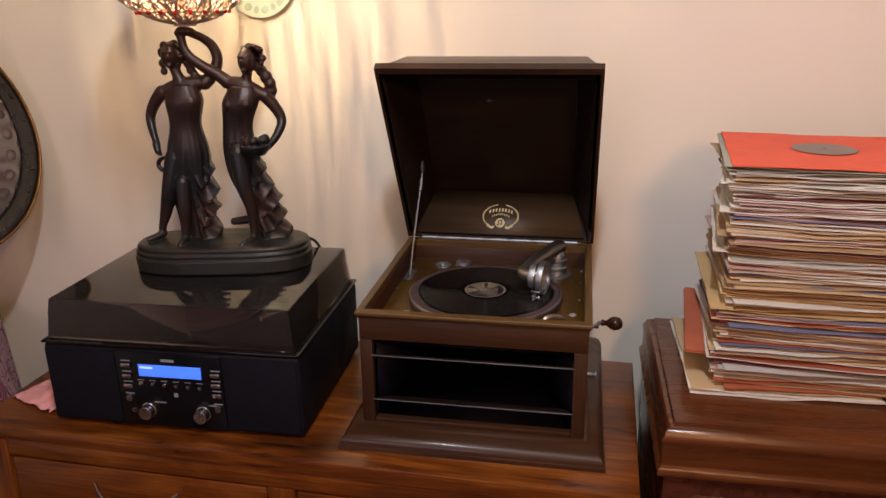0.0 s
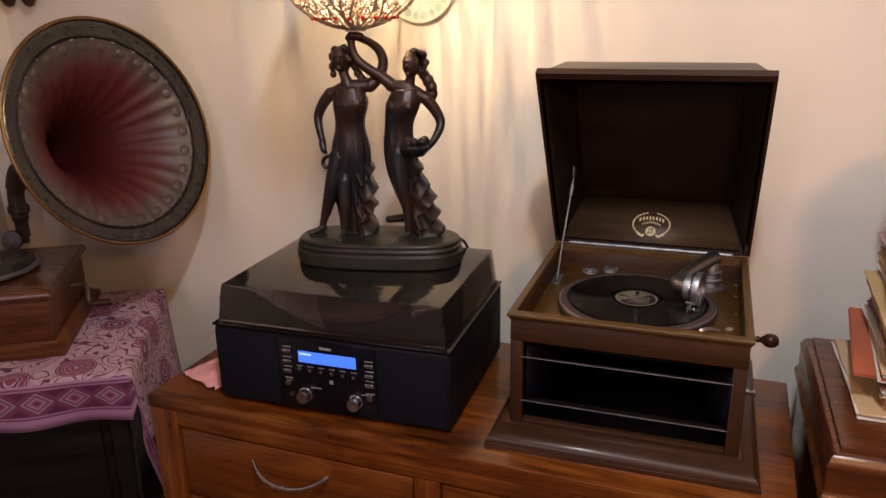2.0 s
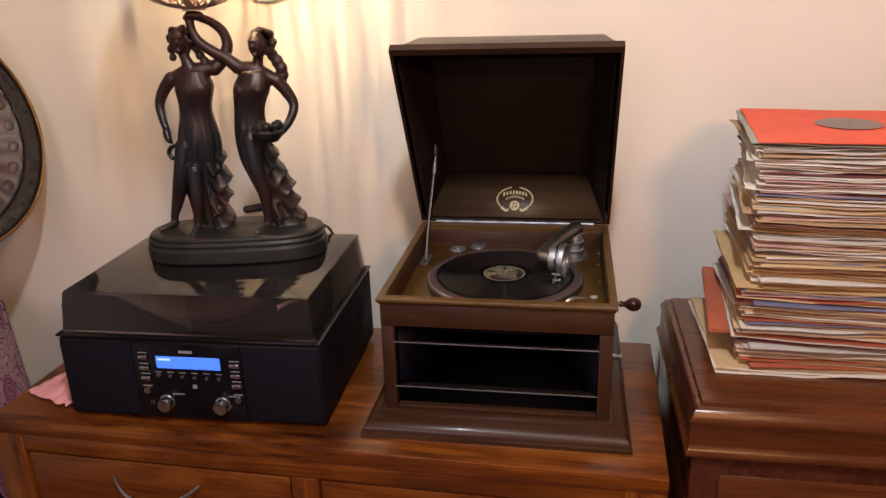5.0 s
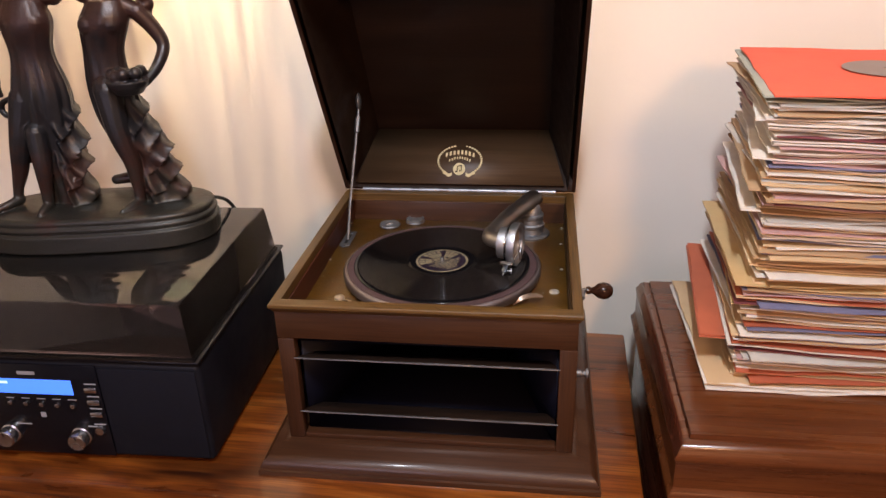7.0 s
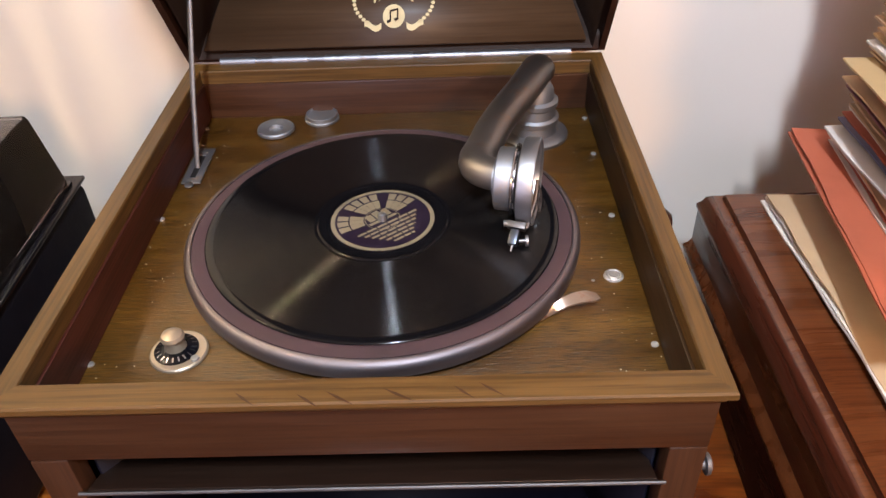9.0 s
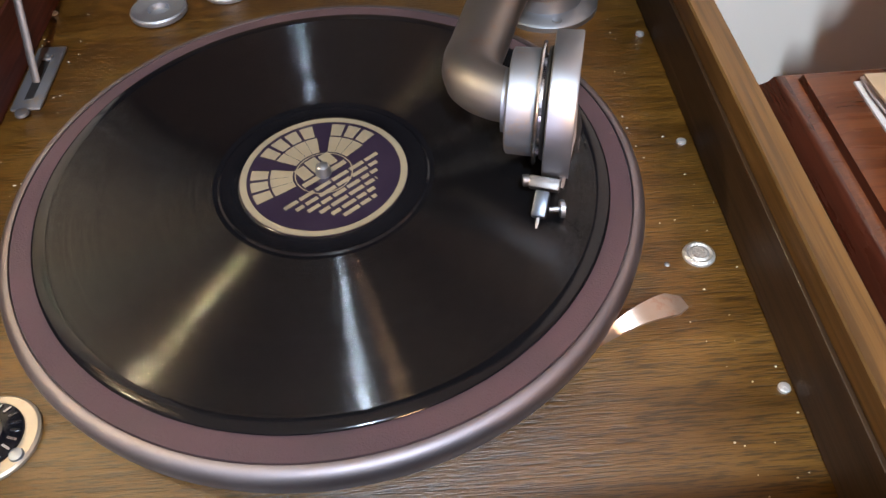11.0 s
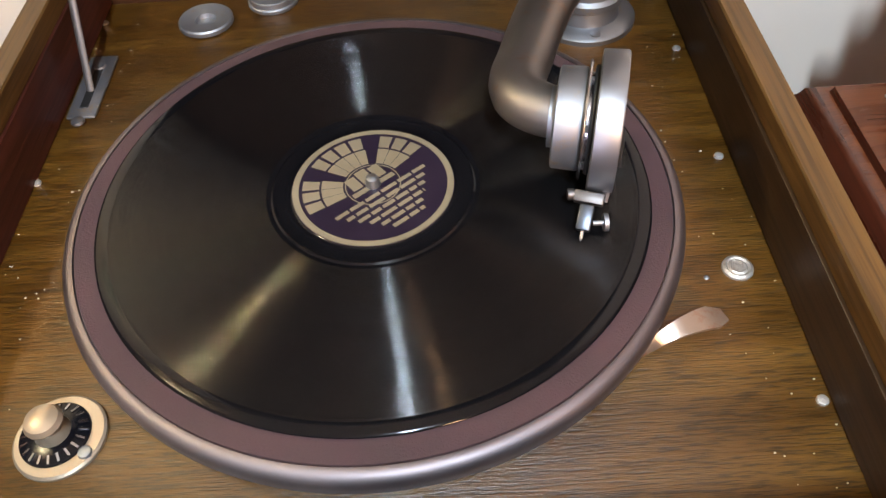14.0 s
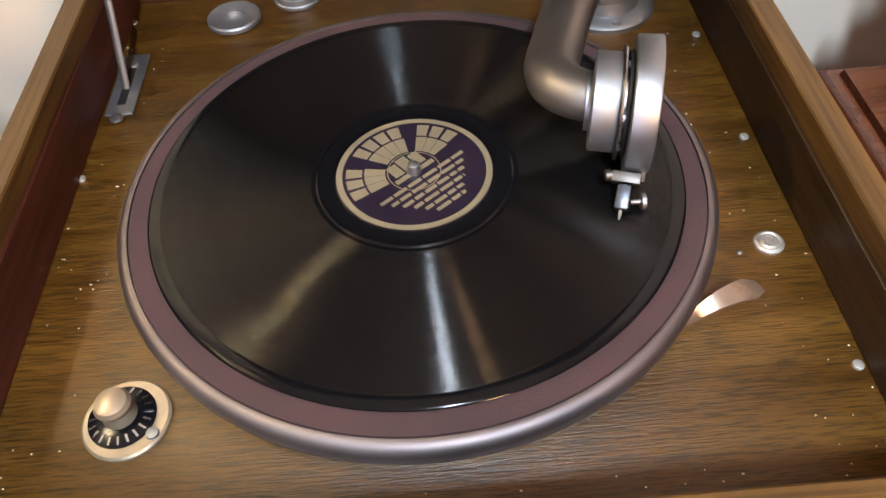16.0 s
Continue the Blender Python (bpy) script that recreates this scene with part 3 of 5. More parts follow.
part("escutcheon", lathe([(0, 0), (0.014, 0), (0.013, 0.003), (0.007, 0.004), (0, 0.004)], 24, m=pose(X, 0.075, 0.128, 0, 90)), NICKEL, crank)
part("crank_knob", lathe([(0, 0), (0.006, 0), (0.007, 0.005), (0.005, 0.009), (0.007, 0.013), (0.0125, 0.02), (0.0145, 0.028), (0.013, 0.037), (0.0075, 0.043), (0, 0.0445)], 28, m=pose(X + 0.03, 0.15, 0.104, 0, 90)), CRANKWOOD, crank, "turned dark wooden knob")

# lid: u runs up the open lid, n out of its back
lean = math.atan2(0.231, 0.381)
LID = Matrix.Translation((0, 0.232, rz)) @ Matrix.Rotation(math.pi / 2 + lean, 4, "X")
lid_len = 0.446
lid = part("lid", moulding([(-0.012, 0), (0, 0), (0, -0.016), (-0.004, -0.019), (-0.012, -0.026), (-0.02, -0.04), (-0.038, -0.075), (-0.06, -0.12), (-0.072, -0.131), (-0.09, -0.134), (-0.14, -0.135)], -0.2, 0.2, 0, lid_len, LID, sides=(0.5, 0.5, 0.2, 1)), LID_SHELL, gram, "open dark oak lid with coved sides")
inner = [(-0.0121, 0.0002), (-0.014, -0.004), (-0.016, -0.02), (-0.046, -0.121)]
part("lid_lining", moulding(inner, -0.2, 0.2, 0, lid_len, LID, sides=(1, 1, 0.4, 1.75), end=True), LIDWOOD, lid)
b = box(-0.168, 0.168, 0.02, lid_len - 0.1, -0.141, -0.13, 0.005, 4)
bmesh.ops.transform(b, matrix=LID, verts=b.verts)
# paler oak than the lid shell: lamplight on the crown put into its colour
part("lid_top", b, OAK, lid, "crown board of the lid, paler for the lamplight on it")
# inside back board of the lid with its gilt transfer
def panel_pt(x, d, lift=0.0008):
    """A place on the lid's inner back board: x across, d in from the hinge."""
    u = 0.0095 + 0.125 * d + lift
    return LID @ Vector((x, u, -d))


b = bmesh.new()
quad = [panel_pt(x, d, 0.0012) for x, d in ((-0.181, 0.004), (0.181, 0.004), (0.153, 0.118), (-0.153, 0.118))]
b.faces.new([b.verts.new(q) for q in quad])
back_board = part("lid_back_board", b, wood("lid_board_oak", (0.042, 0.024, 0.013), (0.056, 0.032, 0.017), (0.072, 0.041, 0.022), "x", 0.4, 1.0, 0, 0, 0.8), lid, "oak board inside the lid with a gilt maker's transfer")
sol = back_board.modifiers.new("thickness", "SOLIDIFY")
sol.thickness = 0.002
sol.offset = -1
transfer = bmesh.new()


def gilt(poly):
    transfer.faces.new([transfer.verts.new(panel_pt(x, d, 0.005)) for x, d in poly])


cx, cd = 0.0, 0.05
for i in range(44):
    a = 2 * math.pi * i / 44
    if 1.35 < a < 1.8 or 4.0 < a < 5.4:
        continue
    for k in range(1):
        px, pd = cx + 0.038 * math.cos(a), cd + 0.031 * math.sin(a)
        gilt([(px + 0.0021 * math.cos(t), pd + 0.0021 * math.sin(t)) for t in (0, 1.05, 2.1, 3.14, 4.19, 5.24)])
for w, r0, r1, n in ((0.027, 0.006, 0.0145, 8), (0.02, -0.004, 0.0015, 9)):
    for i in range(n):
        s0, s1 = -1 + 2 * i / n + 0.05, -1 + 2 * (i + 1) / n - 0.07
        gilt([(cx + w * s, cd + r + 0.007 * (1 - s * s)) for s, r in ((s0, r0), (s1, r0), (s1, r1), (s0, r1))])
gilt([(cx + 0.0105 * math.cos(t), cd - 0.0175 + 0.0125 * math.sin(t)) for t in np.linspace(0, 2 * math.pi, 24, endpoint=False)])
for s in (-1, 1):
    pts = [(cx + s * (0.012 + 0.016 * t), cd - 0.027 - 0.003 * math.sin(5 * t)) for t in np.linspace(0, 1, 7)]
    for (a, c), (d, e) in zip(pts, pts[1:]):
        gilt([(a, c - 0.0035), (d, e - 0.0035), (d, e + 0.003), (a, c + 0.003)])
part("gilt_transfer", transfer, LOGO_GOLD, back_board, "worn gilt oval transfer with a round medallion")
dark_note = bmesh.new()
for poly in ([(-0.004, -0.012), (-0.0025, -0.012), (-0.0025, -0.022), (-0.004, -0.022)], [(0.003, -0.010), (0.0045, -0.010), (0.0045, -0.02), (0.003, -0.02)], [(-0.004, -0.0115), (0.0045, -0.0095), (0.0045, -0.0115), (-0.004, -0.0135)], [(-0.007, -0.0225), (-0.0025, -0.0205), (-0.0025, -0.0235), (-0.006, -0.0255)], [(0.0, -0.0205), (0.0045, -0.0185), (0.0045, -0.0215), (0.001, -0.0235)]):
    dark_note.faces.new([dark_note.verts.new(panel_pt(cx + x, cd + d, 0.0056)) for x, d in poly])
part("medallion_mark", dark_note, LIDWOOD, back_board)
part("hinge", tube([(-0.165, 0.229, rz + 0.001), (0.165, 0.229, rz + 0.001)], 0.0032, 10), NICKEL, gram, "long nickel piano hinge")
for i in range(7):
    x = -0.15 + i * 0.05
    part("hinge_knuckle", tube([(x - 0.017, 0.2285, rz + 0.001), (x + 0.017, 0.2285, rz + 0.001)], 0.0041, 10), NICKEL_BRIGHT, gram)
# stay
stay = part("lid_stay", tube([(-0.171, 0.108, dz - 0.004), (-0.1695, 0.14, dz + 0.055), (-0.161, 0.214, dz + 0.2)], 0.0024, 8, flat=0.5), DULL_STEEL, gram, "thin steel lid stay")
part("stay_plate", box(-0.1795, -0.1625, 0.088, 0.146, dz + 0.0002, dz + 0.0022, 0.001), NICKEL, stay)
part("stay_slot", box(-0.1735, -0.1685, 0.096, 0.132, dz + 0.0018, dz + 0.0026, 0.0004, 1), RUBBER, stay)
for y in (0.084, 0.135):
    part("screw", lathe([(0.004, 0), (0.0036, 0.0015), (0, 0.0022)], 12, (-0.171, y, dz + 0.002)), NICKEL, stay)
b = bmesh.new()
blob(b, (-0.1615, 0.216, dz + 0.205), (0.0045, 0.009, 0.015))
part("stay_bracket", b, NICKEL, stay)
part("stay_catch", tube([(-0.163, 0.194, dz + 0.16), (-0.162, 0.206, dz + 0.182)], 0.0048, 8), DULL_STEEL, stay)

# turntable
ZP = 0.0025
platter = part("turntable", lathe([(0, dz + ZP + 0.006), (0.1, dz + ZP + 0.003), (0.137, dz + ZP + 0.0025), (0.1428, dz + ZP + 0.003), (0.1442, dz + ZP + 0.0045), (0.1449, dz + ZP + 0.0115), (0.1444, dz + ZP + 0.0138), (0.1432, dz + ZP + 0.0154), (0.141, dz + ZP + 0.0168), (0.1392, dz + ZP + 0.0166), (0.139, dz + ZP + 0.015), (0, dz + ZP + 0.015)], 128), RIM_NICKEL, gram, "nickel-rimmed turntable")
part("felt", lathe([(0.1386, dz + ZP + 0.0151), (0.1383, dz + ZP + 0.0166), (0.13, dz + ZP + 0.017), (0, dz + ZP + 0.017)], 128), FELT, platter, "plum-coloured turntable felt")
part("motor_shaft", lathe([(0.012, dz), (0.012, dz + 0.009)], 24), NICKEL, platter)
part("spindle", lathe([(0.0036, dz), (0.0036, 0.979 - SB), (0.0028, 0.9825 - SB), (0, 0.984 - SB)], 20), NICKEL_BRIGHT, platter)
# brake lever
b = bmesh.new()
rings = []
for i in range(15):
    t = i / 14
    c = Vector((0.108, -0.091, dz + 0.004)).lerp(Vector((0.1475, -0.0765, dz + 0.0085)), t)
    w, tw = 0.0023 + 0.0043 * t ** 1.5 - (0.0035 * max(0, t - 0.85) / 0.15), radians(75 * (1 - t) ** 2)
    d = Vector((-0.37, 0.93, 0))
    side = d * math.cos(tw) + Vector((0, 0, 1)) * math.sin(tw)
    c = c + Vector((0, 0, 0.006 * math.sin(3.1 * t)))
    rings.append([b.verts.new(c + w * side + Vector((0, 0, 0.0006))), b.verts.new(c - w * side + Vector((0, 0, 0.0006))), b.verts.new(c - w * side - Vector((0, 0, 0.0006))), b.verts.new(c + w * side - Vector((0, 0, 0.0006)))])
for a, c in zip(rings, rings[1:]):
    for i in range(4):
        b.faces.new((a[i], a[(i + 1) % 4], c[(i + 1) % 4], c[i]))
capped(b)
part("brake_lever", b, plain("tarnished_lever", (0.36, 0.28, 0.23), 0.4, 0.8, 0.2, 60, 0.1, (0.3, 0.14, 0.08)), gram, "twisted tarnished brake lever")
# speed control
dial = part("speed_dial", lathe([(0.0185, 0), (0.0185, 0.0015), (0.0175, 0.0024), (0, 0.0024)], 40, (-0.126, -0.111, dz)), CREAM_PLATE, gram, "tarnished speed dial plate")
part("dial_disc", lathe([(0.0142, 0.0024), (0.014, 0.0032), (0.008, 0.0052), (0, 0.0052)], 40, (-0.1275, -0.1105, dz)), GLOSS_BLACK, dial, "black tapered dial disc")
for i in range(20):
    a = 2 * math.pi * i / 20 + 0.1
    b = box(-0.0017, 0.0017, -0.00045, 0.00045, 0, 0.0004, 0)
    bmesh.ops.transform(b, matrix=Matrix.Translation((-0.1275, -0.1105, dz)) @ Matrix.Rotation(a, 4, "Z") @ Matrix.Translation((0.0115, 0, 0.0041)) @ Matrix.Rotation(radians(18), 4, "Y"), verts=b.verts)
    part("dial_tick", b, SILVER, dial)
part("dial_knob", lathe([(0.0075, 0.004), (0.0062, 0.008), (0.006, 0.011), (0.0072, 0.0122), (0.0076, 0.0138), (0.0065, 0.016), (0.0036, 0.0172), (0, 0.0176)], 32, (-0.1275, -0.1105, dz)), CREAM_PLATE, dial, "domed pale knob")
part("dial_screw", lathe([(0.003, 0), (0.0026, 0.0012), (0, 0.002)], 12, (-0.1135, -0.119, dz + 0.0022)), NICKEL, dial)
# needle cups
part("needle_cup", lathe([(0.0175, 0), (0.0175, 0.0025), (0.0165, 0.0035), (0.0068, 0.0022), (0.0062, -0.001), (0, -0.001)], 36, (-0.113, 0.177, dz + 0.0012)), NICKEL, gram, "round nickel needle cup with a centre hole")
part("needle_cup", lathe([(0.0165, 0), (0.0165, 0.002), (0.0155, 0.0028), (0.0152, 0.0062), (0.0145, 0.0066), (0.0135, 0.0045), (0.006, 0.003), (0, 0.0028)], 36, (-0.072, 0.198, dz + 0.0004)), NICKEL, gram, "raised nickel needle cup")
part("board_boss", lathe([(0.0072, 0), (0.007, 0.001), (0.0056, 0.0018), (0.0046, 0.0012), (0.0034, 0.0019), (0.0012, 0.0014), (0, 0.002)], 20, (0.164, -0.046, dz)), PALE_METAL, gram)
for x, y in ((-0.1813, 0.038), (0.1755, 0.027), (0.178, -0.114), (-0.1805, -0.12), (0.176, 0.12), (-0.1813, 0.185), (0.178, 0.185)):
    part("board_screw", lathe([(0.0026, 0), (0.0024, 0.0009), (0, 0.0016)], 12, (x, y, dz)), PALE_METAL, gram)
part("board_pin", lathe([(0.0014, 0), (0, 0.001)], 8, (0.149, -0.05, dz)), NICKEL, gram)

rng = random.Random(31)
specks = bmesh.new()
for _ in range(130):
    edge_side = rng.choice((0, 0, 1))
    x = rng.choice((-1, 1)) * rng.uniform(0.148, 0.181) if edge_side == 0 else rng.uniform(-0.18, 0.18)
    y = rng.uniform(-0.172, 0.2) if edge_side == 0 else rng.uniform(-0.172, -0.152)
    size = rng.uniform(0.00018, 0.0005)
    bmesh.ops.create_icosphere(specks, subdivisions=1, radius=1, matrix=Matrix.LocRotScale((x, y, dz + 0.0001), None, (size * rng.uniform(0.8, 2), size, size * 0.5)))
tagged(part("dust", specks, DUST, gram, "pale specks of dust on the motor board"), kind="stuff")

# tone arm
AX, AY = 0.127, 0.158
arm = part("tonearm", tube(curve_points([(AX + 0.004, AY + 0.018, 0.255), (AX + 0.001, AY + 0.006, 0.2605), (AX - 0.014, AY - 0.028, 0.2595), (0.0905, 0.088, 0.2545), (0.076, 0.05, 0.251), (0.0705, 0.033, 0.252), (0.0715, 0.02, 0.2525), (0.0795, 0.0115, 0.2527), (0.087, 0.0075, 0.253)], 6),
    [0.01] + [0.0148] * 5 + [0.0148 - 0.00006 * i for i in range(25)] + [0.0133 - 0.00007 * i for i in range(18)], 16, flat=0.92), ARM_METAL, gram, "tapered nickel tone arm with a goose-neck elbow")
part("arm_base", lathe([(0.031, 0), (0.031, 0.003), (0.029, 0.0045), (0.021, 0.006), (0.0195, 0.014), (0.022, 0.016), (0.022, 0.02), (0.0195, 0.022), (0.0185, 0.03), (0.0205, 0.032), (0.0205, 0.036), (0.017, 0.038), (0.016, 0.046), (0.011, 0.055), (0, 0.058)], 40, (AX, AY, dz)), NICKEL, arm, "stepped nickel tone arm bracket")
for a in (0.6, 2.7, 4.8):
    part("base_screw", lathe([(0.0032, 0), (0.003, 0.0012), (0, 0.002)], 12, (AX + 0.0255 * math.cos(a), AY + 0.0255 * math.sin(a), dz + 0.0042)), NICKEL, arm)
BOX = Matrix.Translation((0.0945, 0.0035, 0.2525)) @ Matrix.Rotation(radians(-14), 4, "Z") @ Matrix.Rotation(radians(90), 4, "Y") @ Matrix.Diagonal((1.1, 1.1, 0.95, 1))
sound_box = part("sound_box", lathe([(0, -0.013), (0.0125, -0.013), (0.0125, -0.0105), (0.0198, -0.0103), (0.0207, -0.0096), (0.0209, 0.0018), (0.0205, 0.0025), (0, 0.0025)], 40, m=BOX), NICKEL, arm, "round nickel sound box")
part("gasket", lathe([(0.019, 0.0027), (0.0236, 0.0027), (0.0239, 0.0032), (0.0236, 0.0041), (0.019, 0.0043), (0.019, 0.0085)], 40, m=BOX), STEEL, sound_box)
part("gasket_ring", lathe([(0.0215, 0.0055), (0.0222, 0.0068), (0.0215, 0.008)], 40, m=BOX), RUBBER, sound_box)
part("clamp_loop", tube(curve_points([BOX @ Vector(p) for p in ((0.004, 0.002, 0.0205), (0.012, 0.0035, 0.0225), (0.019, 0.0035, 0.0225), (0.021, 0.0, 0.0225), (0.019, -0.0035, 0.0222), (0.004, -0.002, 0.0205))], 5), 0.0009, 6), DULL_STEEL, sound_box, "bent steel wire loop")
part("front_ring", lathe([(0.0215, 0.0078), (0.0278, 0.0078), (0.0283, 0.0084), (0.0287, 0.019), (0.0283, 0.0198), (0.0262, 0.0198), (0.0256, 0.0188), (0.0225, 0.0182), (0.0215, 0.014), (0.0215, 0.0078)], 48, m=BOX), NICKEL_BRIGHT, sound_box, "polished outer ring")
part("diaphragm", lathe([(0.0218, 0.0125), (0.012, 0.0132), (0.004, 0.0128), (0, 0.0135)], 40, m=BOX), plain("mica_diaphragm", (0.35, 0.3, 0.26), 0.2, 0.2), sound_box)
tip = Vector((0.091, -0.043, 0.977 - SB))
mid = BOX @ Vector((0, 0, 0.0125))
down = (tip - mid).normalized()
edge = mid + down * 0.0335
part("needle_arm", tube([mid + Vector((0.007, 0, 0)), mid + Vector((0.0085, 0, 0)) + down * 0.015, edge + Vector((0.007, 0, 0)) + down * 0.004], [0.0012, 0.0015, 0.002], 8), STEEL, sound_box)
b = box(-0.0066, 0.0066, -0.0032, 0.0032, -0.0026, 0.0026, 0.0008)
turn = down.to_track_quat("-Z", "Y").to_matrix().to_4x4()
bmesh.ops.transform(b, matrix=Matrix.Translation(edge + down * 0.0015) @ turn, verts=b.verts)
part("needle_bar", b, DULL_STEEL, sound_box)
part("pivot_screw", tube([edge + Vector((-0.0095, 0.001, 0)), edge + Vector((-0.0068, 0.001, 0))], 0.0026, 10), DULL_STEEL, sound_box)
b = box(-0.0032, 0.0032, -0.003, 0.003, -0.0058, 0.0058, 0.001)
bmesh.ops.transform(b, matrix=Matrix.Translation(edge + down * 0.0105) @ turn, verts=b.verts)
holder = part("needle_holder", b, plain("dark_steel", (0.1, 0.115, 0.14), 0.35, 1.0), sound_box)
for k in range(5):
    a = 0.9 + 1.1 * k
    spot = BOX @ Vector((0.0192 * math.cos(a), 0.0192 * math.sin(a), 0.0035))
    part("ring_screw", tube([spot, spot + (BOX.to_3x3() @ Vector((0, 0, 0.0065)))], 0.0016, 8), DULL_STEEL, sound_box)
part("thumb_screw", tube([edge + down * 0.013 + Vector((0.004, 0, 0)), edge + down * 0.013 + Vector((0.0085, 0, 0)), edge + down * 0.013 + Vector((0.0086, 0, 0)), edge + down * 0.013 + Vector((0.0105, 0, 0))], [0.0012, 0.0012, 0.004, 0.004], 12), NICKEL, holder)
part("needle", tube([edge + down * 0.016, tip - down * 0.003, tip], [0.0009, 0.0008, 0.0001], 8), NICKEL_BRIGHT, holder)

# ---- the record on the turntable ----
record = thing("shellac_record", pose(0, 0, DZ + 0.0197, 0, 0, 38), "black shellac record with a purple and gold label on the turntable", "record")
part("disc", lathe([(0.0505, 0.0019), (0.1228, 0.002), (0.1228, 0.0006), (0.05, 0.0004)], 128), SHELLAC, record, "", 60)
part("lead_in", lathe([(0.1228, 0.002), (0.1276, 0.00185), (0.1286, 0.0014), (0.129, 0.0009), (0.1282, 0.0002), (0.1228, 0.0002)], 128), RUNOUT, record, "smooth raised outer edge", 60)
part("runout", lathe([(0.0385, 0.0017), (0.0395, 0.0012), (0.046, 0.0011), (0.0475, 0.0019), (0.0484, 0.0013), (0.0505, 0.0019)], 128), RUNOUT, record, "smooth black run-out band")
part("label", lathe([(0.0036, 0.0021), (0.0385, 0.0021)], 96), LABEL, record, "dark purple paper label")
ink = bmesh.new()


def ring(b, r0, r1, z, a0=0.0, a1=2 * math.pi, n=96):
    for i in range(n):
        t0, t1 = a0 + (a1 - a0) * i / n, a0 + (a1 - a0) * (i + 1) / n
        b.faces.new([b.verts.new((r * math.cos(t), r * math.sin(t), z)) for r, t in ((r0, t0), (r1, t0), (r1, t1), (r0, t1))])


ring(ink, 0.0352, 0.0382, 0.0023)
ring(ink, 0.0128, 0.0133, 0.0024)
rng = random.Random(5)
for k in range(6):
    yy = -0.0075 - 0.0042 * k
    half = 0.026 - 0.0034 * k
    x = -half
    while x < half:
        w = rng.uniform(0.004, 0.009)
        ink.faces.new([ink.verts.new(c) for c in ((x, yy, 0.0023), (min(x + w, half), yy, 0.0023), (min(x + w, half), yy + 0.0021, 0.0023), (x, yy + 0.0021, 0.0023))])
        x += w + 0.0011
for i in range(12):
    a0 = radians(6 + i * 14)
    if i in (3, 8):
        continue
    ring(ink, 0.0142, 0.0245, 0.0023, a0, a0 + radians(13.4), 4)
    ring(ink, 0.0255, 0.0335, 0.0023, a0 + radians(2), a0 + radians(13), 4)
for x0, x1, y0, y1 in ((-0.0095, -0.004, 0.002, 0.0105), (-0.003, 0.003, 0.002, 0.0118), (0.004, 0.0095, 0.002, 0.0105), (-0.0118, 0.0118, -0.002, 0.0008)):
    ink.faces.new([ink.verts.new(c) for c in ((x0, y0, 0.0023), (x1, y0, 0.0023), (x1, y1, 0.0023), (x0, y1, 0.0023))])
part("label_print", ink, GOLD_INK, record, "gold ring and worn lines of print")

# ---- record player and radio unit ----
unit = thing("music_centre", pose(-0.539, -0.216, SB, 0, 0, 1.2) @ Matrix.Diagonal((1, 1, 1.0205, 1)), "black record player and radio unit with a lit blue display", "record player")
part("body", box(-0.243, 0.243, 0.0, 0.375, 0.004, 0.158, 0.008, 3), BLACK_PLASTIC, unit)
for x in (-0.2, 0.2):
    for y in (0.04, 0.33):
        part("foot", lathe([(0, 0), (0.012, 0), (0.012, 0.004), (0, 0.004)], 16, (x, y, 0)), RUBBER, unit)
part("top_plate", box(-0.2445, 0.2445, -0.002, 0.377, 0.1585, 0.163, 0.002), GLOSS_BLACK, unit)
for s in (-1, 1):
    part("speaker_grille", box(min(s * 0.102, s * 0.238), max(s * 0.102, s * 0.238), -0.004, -0.0005, 0.012, 0.15, 0.002), GRILLE, unit)
panel = part("control_panel", box(-0.1, 0.1, -0.0035, -0.0005, 0.008, 0.153, 0.001), GLOSS_BLACK, unit, "gloss black control panel")
screen = part("display", box(-0.0575, 0.0615, -0.0045, -0.0036, 0.107, 0.13, 0.0004, 1), SCREEN, panel, "lit blue display")
part("display_line", box(-0.054, -0.03, -0.0049, -0.0046, 0.1225, 0.1262, 0), SCREEN_PALE, screen)
part("maker_mark", box(-0.0125, 0.0125, -0.0042, -0.0036, 0.137, 0.142, 0), GREY_INK, panel)
for s, zs in ((-1, (0.127, 0.106, 0.0865, 0.063)), (1, (0.117, 0.0975, 0.078, 0.0525))):
    for i, z in enumerate(zs):
        x = s * 0.084 + (0.003 if s < 0 else 0.004)
        if i < 3:
            part("push_button", box(x - 0.009, x + 0.009, -0.0075, -0.0036, z - 0.004, z + 0.004, 0.0018), SILVER, panel)
        else:
            part("push_button", lathe([(0, 0.006), (0.0058, 0.0055), (0.0062, 0.004), (0.0066, 0)], 20, m=pose(x, -0.0036, z, 90)), SILVER, panel)
        part("button_caption", box(x - 0.0085, x + 0.0085, -0.004, -0.0036, z + 0.0075, z + 0.0092, 0), GREY_INK, panel)
for i in range(6):
    x = -0.056 + i * 0.0225
    part("small_button", lathe([(0, 0.004), (0.0032, 0.0035), (0.0036, 0)], 14, m=pose(x, -0.0036, 0.093 - 0.0006 * i, 90)), SILVER, panel)
    part("button_caption", box(x - 0.006, x + 0.006, -0.004, -0.0036, 0.0985, 0.0998, 0), GREY_INK, panel)
part("indicator", box(0.005, 0.0125, -0.0042, -0.0036, 0.0695, 0.077, 0), GREY_INK, panel)
part("headphone_socket", lathe([(0.0045, 0), (0.0045, 0.001), (0.0025, 0.001), (0.0022, -0.003), (0, -0.003)], 16, m=pose(-0.077, -0.0036, 0.038, 90)), STEEL, panel)
